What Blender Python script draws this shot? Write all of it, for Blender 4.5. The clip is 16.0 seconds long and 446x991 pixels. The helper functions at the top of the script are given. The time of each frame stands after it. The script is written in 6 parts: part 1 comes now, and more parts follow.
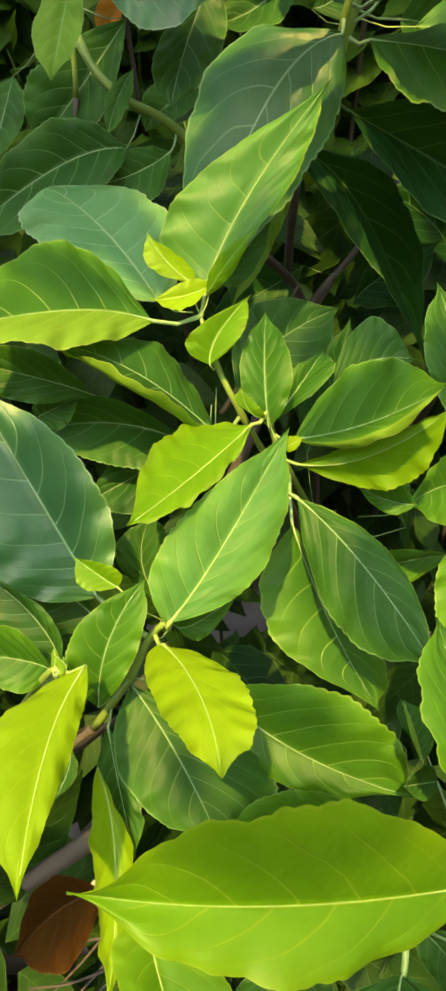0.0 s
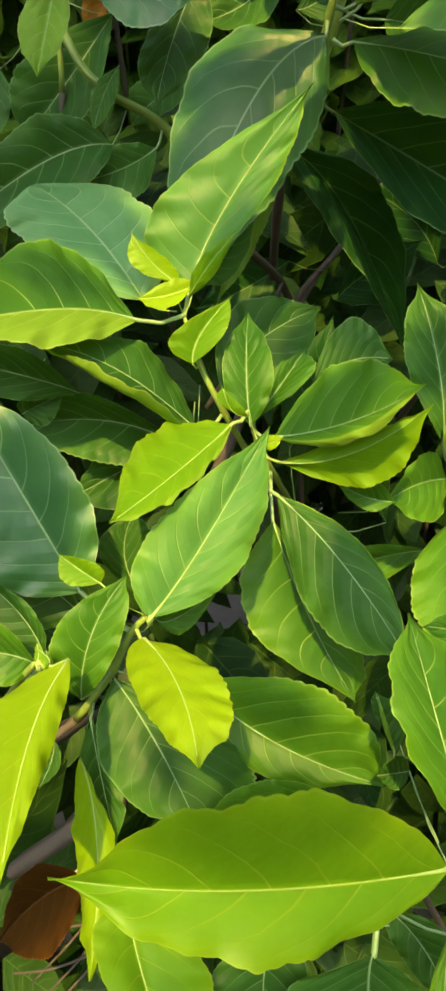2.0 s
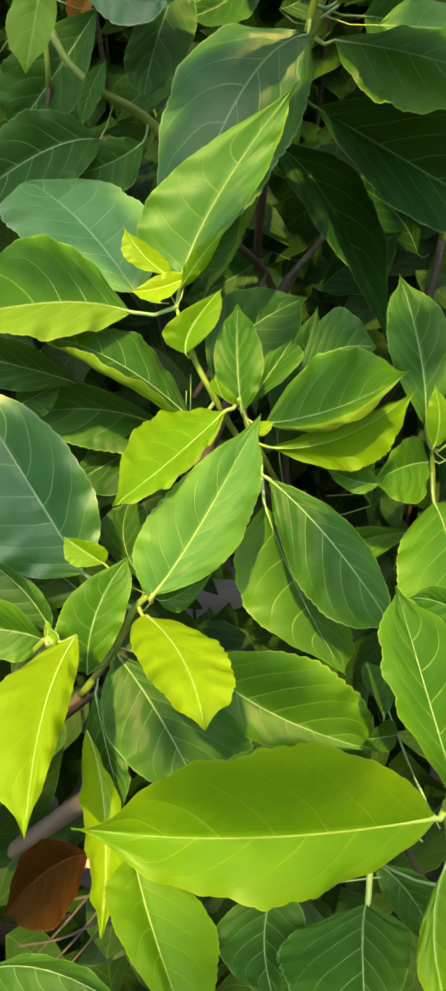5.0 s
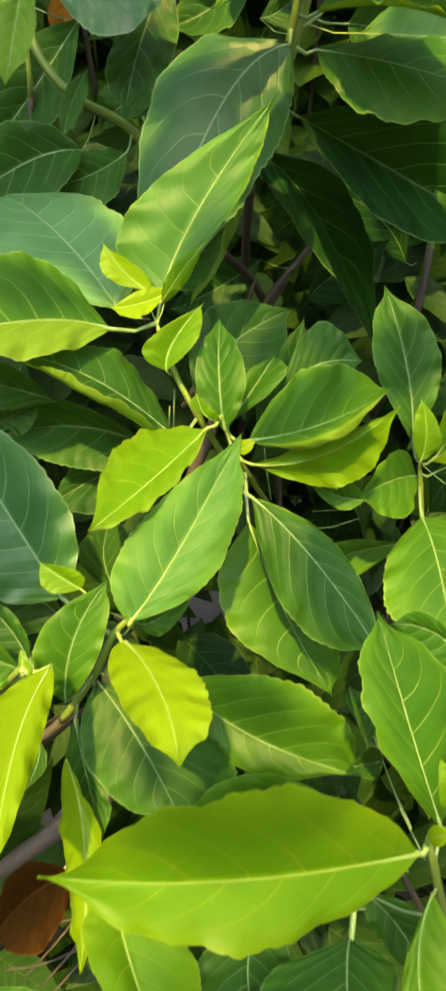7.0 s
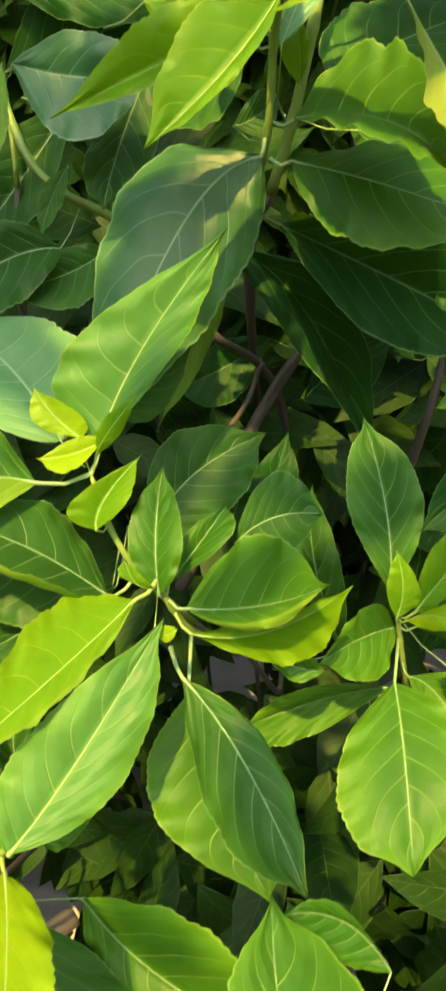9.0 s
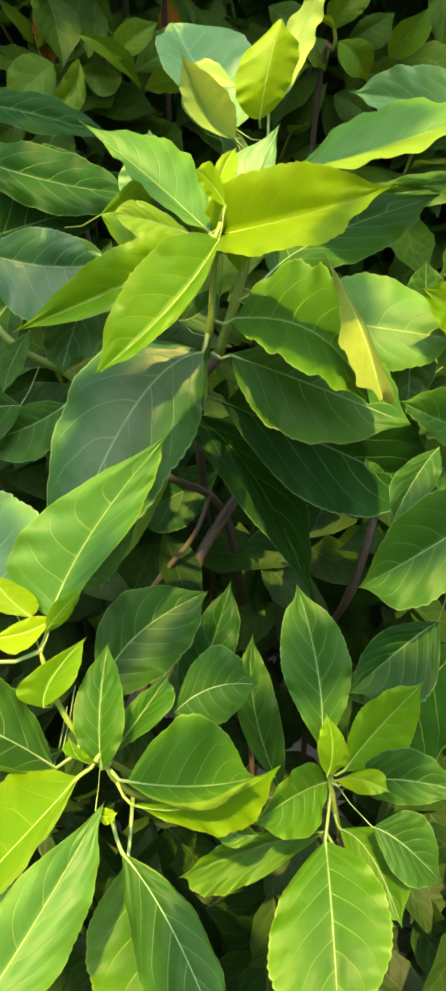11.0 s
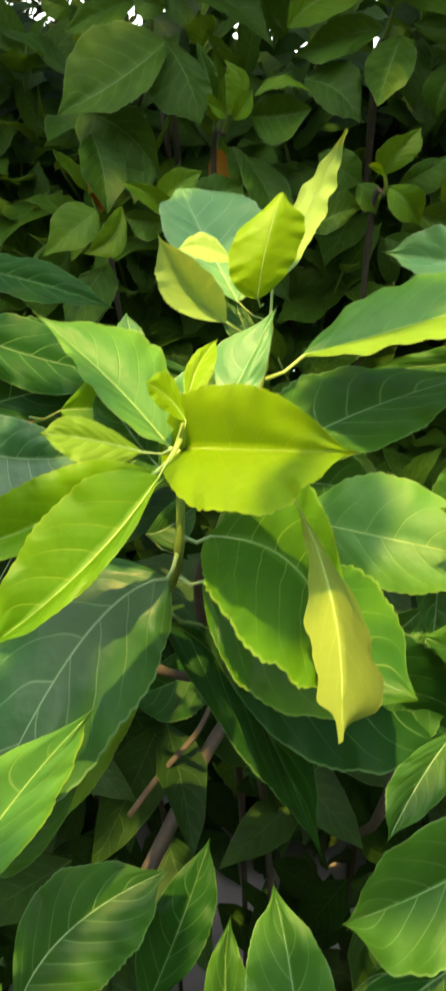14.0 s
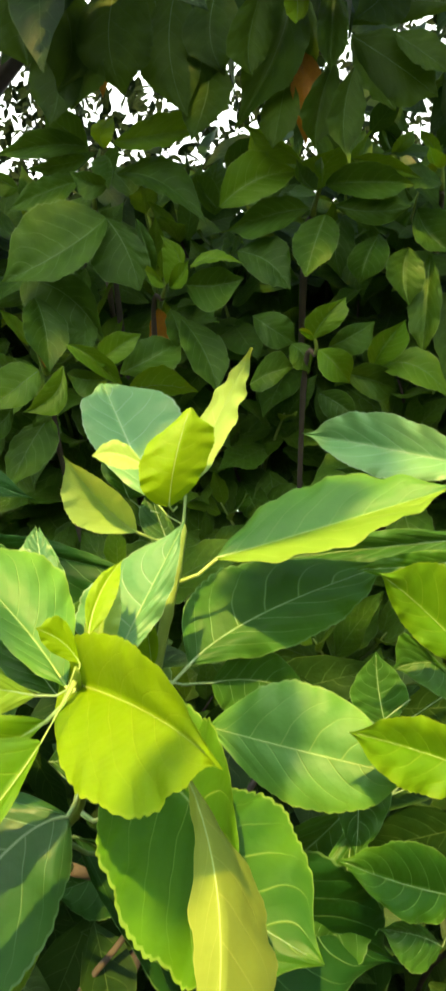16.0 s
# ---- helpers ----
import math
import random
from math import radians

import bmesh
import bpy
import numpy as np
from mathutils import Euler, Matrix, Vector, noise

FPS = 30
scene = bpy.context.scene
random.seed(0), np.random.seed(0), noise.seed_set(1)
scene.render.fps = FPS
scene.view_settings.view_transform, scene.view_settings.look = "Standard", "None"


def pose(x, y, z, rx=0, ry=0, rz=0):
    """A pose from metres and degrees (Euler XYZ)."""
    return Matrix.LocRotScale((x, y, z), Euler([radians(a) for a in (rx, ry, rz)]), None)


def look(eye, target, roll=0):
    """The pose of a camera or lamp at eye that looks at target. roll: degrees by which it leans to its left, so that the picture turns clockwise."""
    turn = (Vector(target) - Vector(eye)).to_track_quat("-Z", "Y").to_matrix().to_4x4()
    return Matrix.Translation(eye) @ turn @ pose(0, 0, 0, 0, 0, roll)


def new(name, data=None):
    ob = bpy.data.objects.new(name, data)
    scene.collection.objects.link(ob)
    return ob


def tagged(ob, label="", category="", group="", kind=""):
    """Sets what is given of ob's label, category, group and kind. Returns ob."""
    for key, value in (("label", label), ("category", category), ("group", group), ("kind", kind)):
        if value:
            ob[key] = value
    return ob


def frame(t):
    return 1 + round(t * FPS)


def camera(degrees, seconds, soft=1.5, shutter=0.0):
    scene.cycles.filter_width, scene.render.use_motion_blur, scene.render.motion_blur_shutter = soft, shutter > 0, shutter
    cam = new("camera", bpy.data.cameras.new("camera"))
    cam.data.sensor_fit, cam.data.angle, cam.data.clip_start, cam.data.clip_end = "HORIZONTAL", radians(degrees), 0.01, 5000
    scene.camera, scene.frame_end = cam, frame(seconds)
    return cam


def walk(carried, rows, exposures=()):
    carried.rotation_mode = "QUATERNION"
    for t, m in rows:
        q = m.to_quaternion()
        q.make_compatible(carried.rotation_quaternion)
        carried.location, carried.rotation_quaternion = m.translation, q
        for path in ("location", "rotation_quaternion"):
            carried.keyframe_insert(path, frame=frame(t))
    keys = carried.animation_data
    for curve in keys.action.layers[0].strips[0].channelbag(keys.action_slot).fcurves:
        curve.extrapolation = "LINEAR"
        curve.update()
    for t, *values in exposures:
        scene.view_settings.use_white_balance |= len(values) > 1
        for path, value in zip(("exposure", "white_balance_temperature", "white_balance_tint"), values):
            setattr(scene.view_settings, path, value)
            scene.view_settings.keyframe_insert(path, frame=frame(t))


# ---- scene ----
cam = camera(33.4, 16.0, soft=3.1, shutter=0.5)
PATH = [
    (0, (0.034, 0.006, 1.321), (0.022, 1.858, 0.566), -0.4),
    (0.5, (0.036, 0.002, 1.322), (0.038, 1.852, 0.562), -0.4),
    (1, (0.038, -0.002, 1.324), (0.07, 1.849, 0.566), 0.1),
    (1.5, (0.035, -0.003, 1.327), (0.064, 1.848, 0.57), 0.3),
    (2, (0.038, -0.002, 1.329), (0.06, 1.84, 0.551), 0.3),
    (2.5, (0.038, -0.002, 1.327), (0.057, 1.832, 0.529), 0.3),
    (3, (0.04, -0.006, 1.33), (0.07, 1.832, 0.54), 0.5),
    (3.5, (0.038, -0.005, 1.329), (0.069, 1.827, 0.527), 0.6),
    (6, (0.027, -0.036, 1.337), (0.122, 1.794, 0.534), -0.5),
    (6.5, (0.034, -0.030, 1.335), (0.125, 1.794, 0.520), -0.8),
    (7, (0.041, -0.012, 1.342), (0.116, 1.820, 0.544), -0.4),
    (7.5, (0.06, 0.015, 1.363), (0.148, 1.857, 0.59), 0.8),
    (8, (0.082, 0.048, 1.373), (0.104, 1.888, 0.591), 0.2),
    (10.5, (0.167, 0.094, 1.499), (0.03, 1.983, 0.856), 0.0),
    (11, (0.143, 0.067, 1.51), (0.159, 1.978, 0.922), 1.1),
    (11.5, (0.185, 0.111, 1.521), (0.071, 2.027, 0.959), 2.4),
    (12, (0.209, 0.156, 1.541), (0.076, 2.093, 1.062), 2.7),
    (12.5, (0.209, 0.188, 1.554), (0.037, 2.129, 1.103), 2.0),
    (13, (0.213, 0.206, 1.567), (0.039, 2.156, 1.16), 1.4),
    (13.5, (0.211, 0.216, 1.574), (0.017, 2.168, 1.183), 1.6),
    (14, (0.214, 0.213, 1.586), (0.025, 2.175, 1.249), 1.9),
    (14.5, (0.231, 0.208, 1.616), (0.106, 2.192, 1.396), 1.3),
    (15, (0.246, 0.218, 1.634), (0.156, 2.21, 1.469), 1.3),
    (15.5, (0.251, 0.233, 1.648), (0.158, 2.227, 1.536), 1.1),
    (16, (0.251, 0.226, 1.665), (0.154, 2.224, 1.625), 1.3),
]
EXPOSURE = [(0.0, 1.78, 6500, -4), (8.0, 1.84, 6500, -4), (11.0, 2.0, 6500, -4), (13.0, 1.90, 6500, -4), (16.0, 1.97, 6500, -4)]
walk(cam, [(t, look(eye, target, roll)) for t, eye, target, roll in PATH], EXPOSURE)

# ---- light: hazy daylight and a low warm sun from behind the walker ----
SUN_DIR = Vector((0.10, 0.66, -0.745)).normalized()
world = bpy.data.worlds.new("sky")
scene.world = world
world.use_nodes = True
wn = world.node_tree
sky = wn.nodes.new("ShaderNodeTexSky")
sky.sky_type = "NISHITA"
sky.sun_disc = False
sky.sun_elevation = math.asin(-SUN_DIR.z)
sky.sun_rotation = math.atan2(-SUN_DIR.x, -SUN_DIR.y)
sky.dust_density = 6.0
sky.air_density = 0.8
wn.nodes["Background"].inputs["Strength"].default_value = 0.095
wn.links.new(sky.outputs["Color"], wn.nodes["Background"].inputs["Color"])
sun_data = bpy.data.lights.new("sun", "SUN")
sun_data.energy = 3.25
sun_data.angle = radians(0.6)
sun_data.color = (1.0, 0.61, 0.17)
sun = new("sun", sun_data)
sun.matrix_world = look(Vector((0, -3, 4)), Vector((0, -3, 4)) + SUN_DIR)


# ---- materials ----
def material(name):
    m = bpy.data.materials.new(name)
    m.use_nodes = True
    return m, m.node_tree.nodes, m.node_tree.links


def math_node(nodes, links, op, a, b=None, c=None):
    n = nodes.new("ShaderNodeMath")
    n.operation = op
    for k, v in enumerate((a, b, c)):
        if v is None:
            continue
        if isinstance(v, (int, float)):
            n.inputs[k].default_value = v
        else:
            links.new(v, n.inputs[k])
    return n.outputs[0]


def mix_colour(nodes, links, fac, a, b):
    n = nodes.new("ShaderNodeMix")
    n.data_type = "RGBA"
    for socket, v in ((n.inputs[0], fac), (n.inputs[6], a), (n.inputs[7], b)):
        if isinstance(v, (int, float)):
            socket.default_value = v
        elif isinstance(v, tuple):
            socket.default_value = (*v, 1)
        else:
            links.new(v, socket)
    return n.outputs[2]


def leaf_material(name, dark, light, vein, glow, through_share, rough=0.50, vein_share=0.62, island=False, rim=None, sheen=0.27, relief=1.0):
    """A leaf blade: u runs across (0.5 at the midrib), v from base to tip."""
    m, nodes, links = material(name)
    shader = nodes["Principled BSDF"]
    uv = nodes.new("ShaderNodeUVMap")
    sep = nodes.new("ShaderNodeSeparateXYZ")
    links.new(uv.outputs[0], sep.inputs[0])
    u = math_node(nodes, links, "ABSOLUTE", math_node(nodes, links, "MULTIPLY_ADD", sep.outputs[0], 2.0, -1.0))
    v = sep.outputs[1]
    # side veins sweep forward from the midrib and arch towards the margin
    sweep = math_node(nodes, links, "MULTIPLY_ADD", math_node(nodes, links, "POWER", u, 2.4), 0.15, math_node(nodes, links, "MULTIPLY", u, 0.15))
    coord = nodes.new("ShaderNodeTexCoord")
    stray = nodes.new("ShaderNodeTexNoise")
    stray.inputs["Scale"].default_value = 30.0
    stray.inputs["Detail"].default_value = 1.0
    links.new(coord.outputs["Object"], stray.inputs["Vector"])
    along = math_node(nodes, links, "ADD", math_node(nodes, links, "SUBTRACT", v, sweep), math_node(nodes, links, "MULTIPLY_ADD", stray.outputs["Fac"], 0.05, -0.025))
    side = math_node(nodes, links, "GREATER_THAN", sep.outputs[0], 0.5)
    phase = math_node(nodes, links, "MULTIPLY_ADD", along, 7.0, math_node(nodes, links, "MULTIPLY", side, 0.42))
    tri = math_node(nodes, links, "ABSOLUTE", math_node(nodes, links, "SUBTRACT", math_node(nodes, links, "FRACT", phase), 0.5))
    fade = math_node(nodes, links, "SUBTRACT", 1.0, math_node(nodes, links, "POWER", u, 3.0))
    thick = math_node(nodes, links, "MULTIPLY_ADD", fade, 0.030, 0.010)
    vein_line = math_node(nodes, links, "SMOOTH_MIN", 1.0, math_node(nodes, links, "MAXIMUM", 0.0, math_node(nodes, links, "SUBTRACT", 1.0, math_node(nodes, links, "DIVIDE", tri, thick))), 0.1)
    vein_line = math_node(nodes, links, "MULTIPLY", vein_line, fade)
    rib_w = math_node(nodes, links, "MULTIPLY_ADD", v, -0.016, 0.024)
    rib = math_node(nodes, links, "LESS_THAN", u, rib_w)
    margin = math_node(nodes, links, "GREATER_THAN", u, 0.972)
    veins = math_node(nodes, links, "MAXIMUM", math_node(nodes, links, "MAXIMUM", vein_line, rib), math_node(nodes, links, "MULTIPLY", margin, 0.75))
    # mottling at two scales, and one shade for each leaf
    geo = nodes.new("ShaderNodeNewGeometry")
    big = nodes.new("ShaderNodeTexNoise")
    big.inputs["Scale"].default_value = 24.0
    big.inputs["Detail"].default_value = 3.0
    links.new(coord.outputs["Object"], big.inputs["Vector"])
    fine = nodes.new("ShaderNodeTexNoise")
    fine.inputs["Scale"].default_value = 420.0
    fine.inputs["Detail"].default_value = 2.0
    links.new(coord.outputs["Object"], fine.inputs["Vector"])
    blister = nodes.new("ShaderNodeTexNoise")
    blister.inputs["Scale"].default_value = 95.0
    blister.inputs["Detail"].default_value = 1.5
    links.new(coord.outputs["Object"], blister.inputs["Vector"])
    info = nodes.new("ShaderNodeObjectInfo")
    lot = geo.outputs["Random Per Island"] if island else info.outputs["Random"]
    tone = math_node(nodes, links, "ADD", math_node(nodes, links, "MULTIPLY_ADD", big.outputs["Fac"], 1.5, -0.35), math_node(nodes, links, "MULTIPLY_ADD", lot, 0.6, -0.25))
    tone.node.use_clamp = True
    colour = mix_colour(nodes, links, tone, dark, light)
    if rim:  # the blade yellows towards its margin, more on one leaf than on another
        outer = math_node(nodes, links, "MULTIPLY", math_node(nodes, links, "POWER", u, 2.2), math_node(nodes, links, "MULTIPLY_ADD", big.outputs["Fac"], 1.5, math_node(nodes, links, "MULTIPLY_ADD", lot, 0.6, -0.55)))
        outer.node.use_clamp = True
        colour = mix_colour(nodes, links, outer, colour, rim)
    colour = mix_colour(nodes, links, math_node(nodes, links, "MULTIPLY", fine.outputs["Fac"], 0.25), colour, dark)
    colour = mix_colour(nodes, links, math_node(nodes, links, "MULTIPLY", tri, 0.35 * relief), colour, dark)
    colour = mix_colour(nodes, links, math_node(nodes, links, "MULTIPLY", veins, vein_share), colour, vein)
    links.new(colour, shader.inputs["Base Color"])
    links.new(math_node(nodes, links, "MULTIPLY_ADD", big.outputs["Fac"], 0.2, rough - 0.1), shader.inputs["Roughness"])
    shader.inputs["Specular IOR Level"].default_value = sheen
    # relief: sunken veins, quilted blade
    quilt = math_node(nodes, links, "MULTIPLY", math_node(nodes, links, "MULTIPLY", tri, 2.0), fade)
    height = math_node(nodes, links, "ADD", math_node(nodes, links, "SUBTRACT", math_node(nodes, links, "MULTIPLY", quilt, 0.6 * relief), math_node(nodes, links, "MULTIPLY", veins, 0.5 * relief)), math_node(nodes, links, "MULTIPLY_ADD", blister.outputs["Fac"], 1.3, math_node(nodes, links, "MULTIPLY", fine.outputs["Fac"], 0.12)))
    bump = nodes.new("ShaderNodeBump")
    bump.inputs["Strength"].default_value = 0.45
    bump.inputs["Distance"].default_value = 0.0015
    links.new(height, bump.inputs["Height"])
    links.new(bump.outputs[0], shader.inputs["Normal"])
    tl = nodes.new("ShaderNodeBsdfTranslucent")
    links.new(mix_colour(nodes, links, math_node(nodes, links, "MULTIPLY", veins, 0.3), mix_colour(nodes, links, 0.35, glow, colour), dark), tl.inputs["Color"])
    links.new(bump.outputs[0], tl.inputs["Normal"])
    mixer = nodes.new("ShaderNodeMixShader")
    mixer.inputs[0].default_value = through_share
    links.new(shader.outputs[0], mixer.inputs[1])
    links.new(tl.outputs[0], mixer.inputs[2])
    links.new(mixer.outputs[0], nodes["Material Output"].inputs["Surface"])
    return m


def stem_material(name, low, high, scale, rough):
    m, nodes, links = material(name)
    shader = nodes["Principled BSDF"]
    coord = nodes.new("ShaderNodeTexCoord")
    n1 = nodes.new("ShaderNodeTexNoise")
    n1.inputs["Scale"].default_value = scale
    n1.inputs["Detail"].default_value = 5.0
    links.new(coord.outputs["Object"], n1.inputs["Vector"])
    n2 = nodes.new("ShaderNodeTexNoise")
    n2.inputs["Scale"].default_value = scale * 9
    links.new(coord.outputs["Object"], n2.inputs["Vector"])
    both = math_node(nodes, links, "MULTIPLY_ADD", n2.outputs["Fac"], 0.4, math_node(nodes, links, "MULTIPLY", n1.outputs["Fac"], 0.7))
    links.new(mix_colour(nodes, links, both, low, high), shader.inputs["Base Color"])
    shader.inputs["Roughness"].default_value = rough
    bump = nodes.new("ShaderNodeBump")
    bump.inputs["Strength"].default_value = 0.4
    bump.inputs["Distance"].default_value = 0.001
    links.new(both, bump.inputs["Height"])
    links.new(bump.outputs[0], shader.inputs["Normal"])
    return m


TONES = {
    "m": leaf_material("mature leaf", (0.016, 0.062, 0.010), (0.047, 0.140, 0.020), (0.22, 0.38, 0.13), (0.20, 0.34, 0.005), 0.28, 0.48, sheen=0.18, rim=(0.062, 0.180, 0.014)),
    "v": leaf_material("blue-green mature leaf", (0.029, 0.108, 0.038), (0.072, 0.200, 0.072), (0.26, 0.42, 0.20), (0.20, 0.36, 0.02), 0.28, 0.42, sheen=0.55, rim=(0.080, 0.215, 0.030)),
    # darker copy of the mature leaf, with deep shade put into its colour
    "o": leaf_material("shade-dark leaf", (0.007, 0.038, 0.006), (0.020, 0.080, 0.012), (0.16, 0.30, 0.09), (0.14, 0.28, 0.005), 0.24, sheen=0.12),
    "g": leaf_material("green leaf", (0.025, 0.102, 0.007), (0.070, 0.194, 0.013), (0.28, 0.44, 0.08), (0.28, 0.44, 0.005), 0.32, rim=(0.115, 0.280, 0.006)),
    "y": leaf_material("young leaf", (0.066, 0.190, 0.004), (0.135, 0.310, 0.006), (0.38, 0.48, 0.04), (0.42, 0.52, 0.005), 0.36, vein_share=0.4, rim=(0.190, 0.335, 0.005), relief=0.55),
    "s": leaf_material("soft green leaf", (0.046, 0.160, 0.030), (0.100, 0.255, 0.055), (0.34, 0.48, 0.12), (0.32, 0.48, 0.008), 0.34, vein_share=0.45, rim=(0.130, 0.310, 0.012), sheen=0.3),
    "n": leaf_material("glossy dark leaf", (0.019, 0.078, 0.022), (0.048, 0.145, 0.046), (0.24, 0.40, 0.18), (0.20, 0.36, 0.01), 0.28, 0.44, sheen=0.42, rim=(0.060, 0.180, 0.022)),
    "t": leaf_material("mint-green leaf", (0.090, 0.255, 0.086), (0.180, 0.380, 0.145), (0.40, 0.55, 0.35), (0.26, 0.42, 0.06), 0.32, 0.44, sheen=0.45, rim=(0.200, 0.370, 0.120)),
    "b": leaf_material("dead brown leaf", (0.026, 0.0115, 0.002), (0.066, 0.030, 0.004), (0.10, 0.05, 0.01), (0.13, 0.06, 0.006), 0.15, 0.8, sheen=0.06),
    "Y": leaf_material("yellow new leaf", (0.160, 0.310, 0.003), (0.235, 0.385, 0.006), (0.42, 0.50, 0.05), (0.42, 0.50, 0.005), 0.36, vein_share=0.32, relief=0.3),
    "p": leaf_material("pale leaf underside", (0.185, 0.270, 0.036), (0.265, 0.350, 0.062), (0.46, 0.50, 0.12), (0.40, 0.46, 0.02), 0.32, 0.55, vein_share=0.4, relief=0.3),
    # for folded undersides, also for upper halves whose sunlight is painted in
    "u": leaf_material("folded underside and sunlit leaf half", (0.115, 0.245, 0.016), (0.205, 0.355, 0.030), (0.36, 0.46, 0.12), (0.34, 0.48, 0.01), 0.34, 0.55),
    "w": leaf_material("cream new leaf", (0.260, 0.430, 0.090), (0.370, 0.550, 0.170), (0.60, 0.62, 0.30), (0.52, 0.54, 0.05), 0.34, 0.5, vein_share=0.3, relief=0.3),
    "d": leaf_material("withered leaf", (0.220, 0.090, 0.005), (0.420, 0.200, 0.008), (0.26, 0.15, 0.03), (0.55, 0.26, 0.02), 0.40, 0.6),
}
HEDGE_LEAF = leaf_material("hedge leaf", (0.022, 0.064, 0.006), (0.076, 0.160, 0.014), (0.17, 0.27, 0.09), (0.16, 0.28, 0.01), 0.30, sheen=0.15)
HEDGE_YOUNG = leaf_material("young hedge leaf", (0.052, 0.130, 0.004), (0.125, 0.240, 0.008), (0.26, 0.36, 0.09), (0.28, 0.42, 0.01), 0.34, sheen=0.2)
# kept very dark: the shade deep between leaves is in the colour
MASS_LEAF = leaf_material("shade-dark massed leaf", (0.007, 0.026, 0.004), (0.030, 0.074, 0.010), (0.08, 0.15, 0.04), (0.10, 0.20, 0.01), 0.20, island=True, sheen=0.16)
# near black, so the backlit look of far trees is in the colour
FAR_SILHOUETTE = leaf_material("far leaf silhouette", (0.003, 0.008, 0.002), (0.010, 0.020, 0.004), (0.02, 0.03, 0.01), (0.02, 0.04, 0.005), 0.05, 0.7, island=True, sheen=0.05)
TONES["h"], TONES["H"] = HEDGE_LEAF, HEDGE_YOUNG
TONES["c"] = leaf_material("crown leaf", (0.018, 0.046, 0.004), (0.060, 0.112, 0.009), (0.09, 0.15, 0.04), (0.16, 0.26, 0.01), 0.34, sheen=0.12, vein_share=0.45)
# darker copy of the pale rib, shade of hedge and crown in its colour
RIB_SHADE = stem_material("shaded leaf rib", (0.07, 0.14, 0.04), (0.13, 0.22, 0.07), 60, 0.6)
RIB = stem_material("pale leaf rib", (0.17, 0.30, 0.12), (0.27, 0.39, 0.18), 60, 0.5)
RIB_DRY = stem_material("dry leaf rib", (0.030, 0.016, 0.006), (0.070, 0.040, 0.015), 60, 0.7)
RIB_YOUNG = stem_material("yellow leaf rib", (0.24, 0.38, 0.09), (0.34, 0.46, 0.14), 60, 0.5)
STEM = stem_material("green stem", (0.11, 0.20, 0.03), (0.24, 0.34, 0.07), 40, 0.5)
BARK = stem_material("brown bark", (0.032, 0.026, 0.021), (0.095, 0.082, 0.070), 35, 0.85)


# ---- builders ----
def part(name, bm, mat, parent, label=""):
    me = bpy.data.meshes.new(name)
    bm.to_mesh(me)
    bm.free()
    for p in me.polygons:
        p.use_smooth = True
    me.materials.append(mat)
    ob = new(name, me)
    ob.parent = parent
    if label:
        tagged(ob, label)
    return ob


def smooth_line(points, steps):
    """Catmull-Rom through the points."""
    p = [Vector(q) for q in points]
    p = [p[0] * 2 - p[1]] + p + [p[-1] * 2 - p[-2]]
    res = []
    for i in range(1, len(p) - 2):
        for k in range(steps):
            s = k / steps
            a, b, c, d = p[i - 1], p[i], p[i + 1], p[i + 2]
            res.append(0.5 * ((2 * b) + (c - a) * s + (2 * a - 5 * b + 4 * c - d) * s * s + (3 * b - a - 3 * c + d) * s ** 3))
    res.append(p[-2])
    return res


def tube(bm, line, radii, sides=6):
    rings = []
    side = None
    for i, q in enumerate(line):
        d = (line[min(i + 1, len(line) - 1)] - line[max(i - 1, 0)]).normalized()
        if side is None:
            side = d.orthogonal().normalized()
        side = (side - d * side.dot(d)).normalized()
        up = d.cross(side)
        r = radii[i]
        rings.append([bm.verts.new(q + (side * math.cos(a) + up * math.sin(a)) * r) for a in (2 * math.pi * k / sides for k in range(sides))])
    for a, b in zip(rings, rings[1:]):
        for k in range(sides):
            bm.faces.new((a[k], a[(k + 1) % sides], b[(k + 1) % sides], b[k]))
    bm.faces.new(rings[0][::-1])
    bm.faces.new(rings[-1])


def shoot(label, points, thin, thick):
    """A cane from its green tip down to the ground, as a thing of its own."""
    root = Vector(points[-1])
    thing = new("leafy_shoot")
    thing.location = root
    tagged(thing, label, "shoot", "leafy shoots of the shrub")
    line = smooth_line([Vector(q) - root for q in points], 6)
    n = len(line)
    cut = min(range(n), key=lambda i: abs(i - (len(points) - 4.0) * 6))
    radii = [thin + (thick - thin) * min(1.0, i / (n * 0.8)) for i in range(n)]
    radii = [r * (1.0 + (0.22 if i % 6 == 0 else 0.0)) for i, r in enumerate(radii)]
    radii[0] *= 0.4
    bm = bmesh.new()
    tube(bm, line[: cut + 1], radii[: cut + 1], 8)
    part("stem", bm, STEM, thing, "smooth green young stem")
    bm = bmesh.new()
    tube(bm, line[cut:], radii[cut:], 8)
    part("cane", bm, BARK, thing, "woody brown lower stem")
    return thing


def blade_width(v, peak, full):
    if v <= 0.0 or v >= 1.0:
        return 0.0
    return (v / peak) ** (peak * full) * ((1 - v) / (1 - peak)) ** ((1 - peak) * full)


def twig(thing, points, thin, thick):
    line = smooth_line([Vector(q) - thing.location for q in points], 6)
    bm = bmesh.new()
    tube(bm, line, [thin + (thick - thin) * i / len(line) for i in range(len(line))], 7)
    part("branch", bm, BARK, thing, "bare brown branch")


LEAF_COUNT = [0]


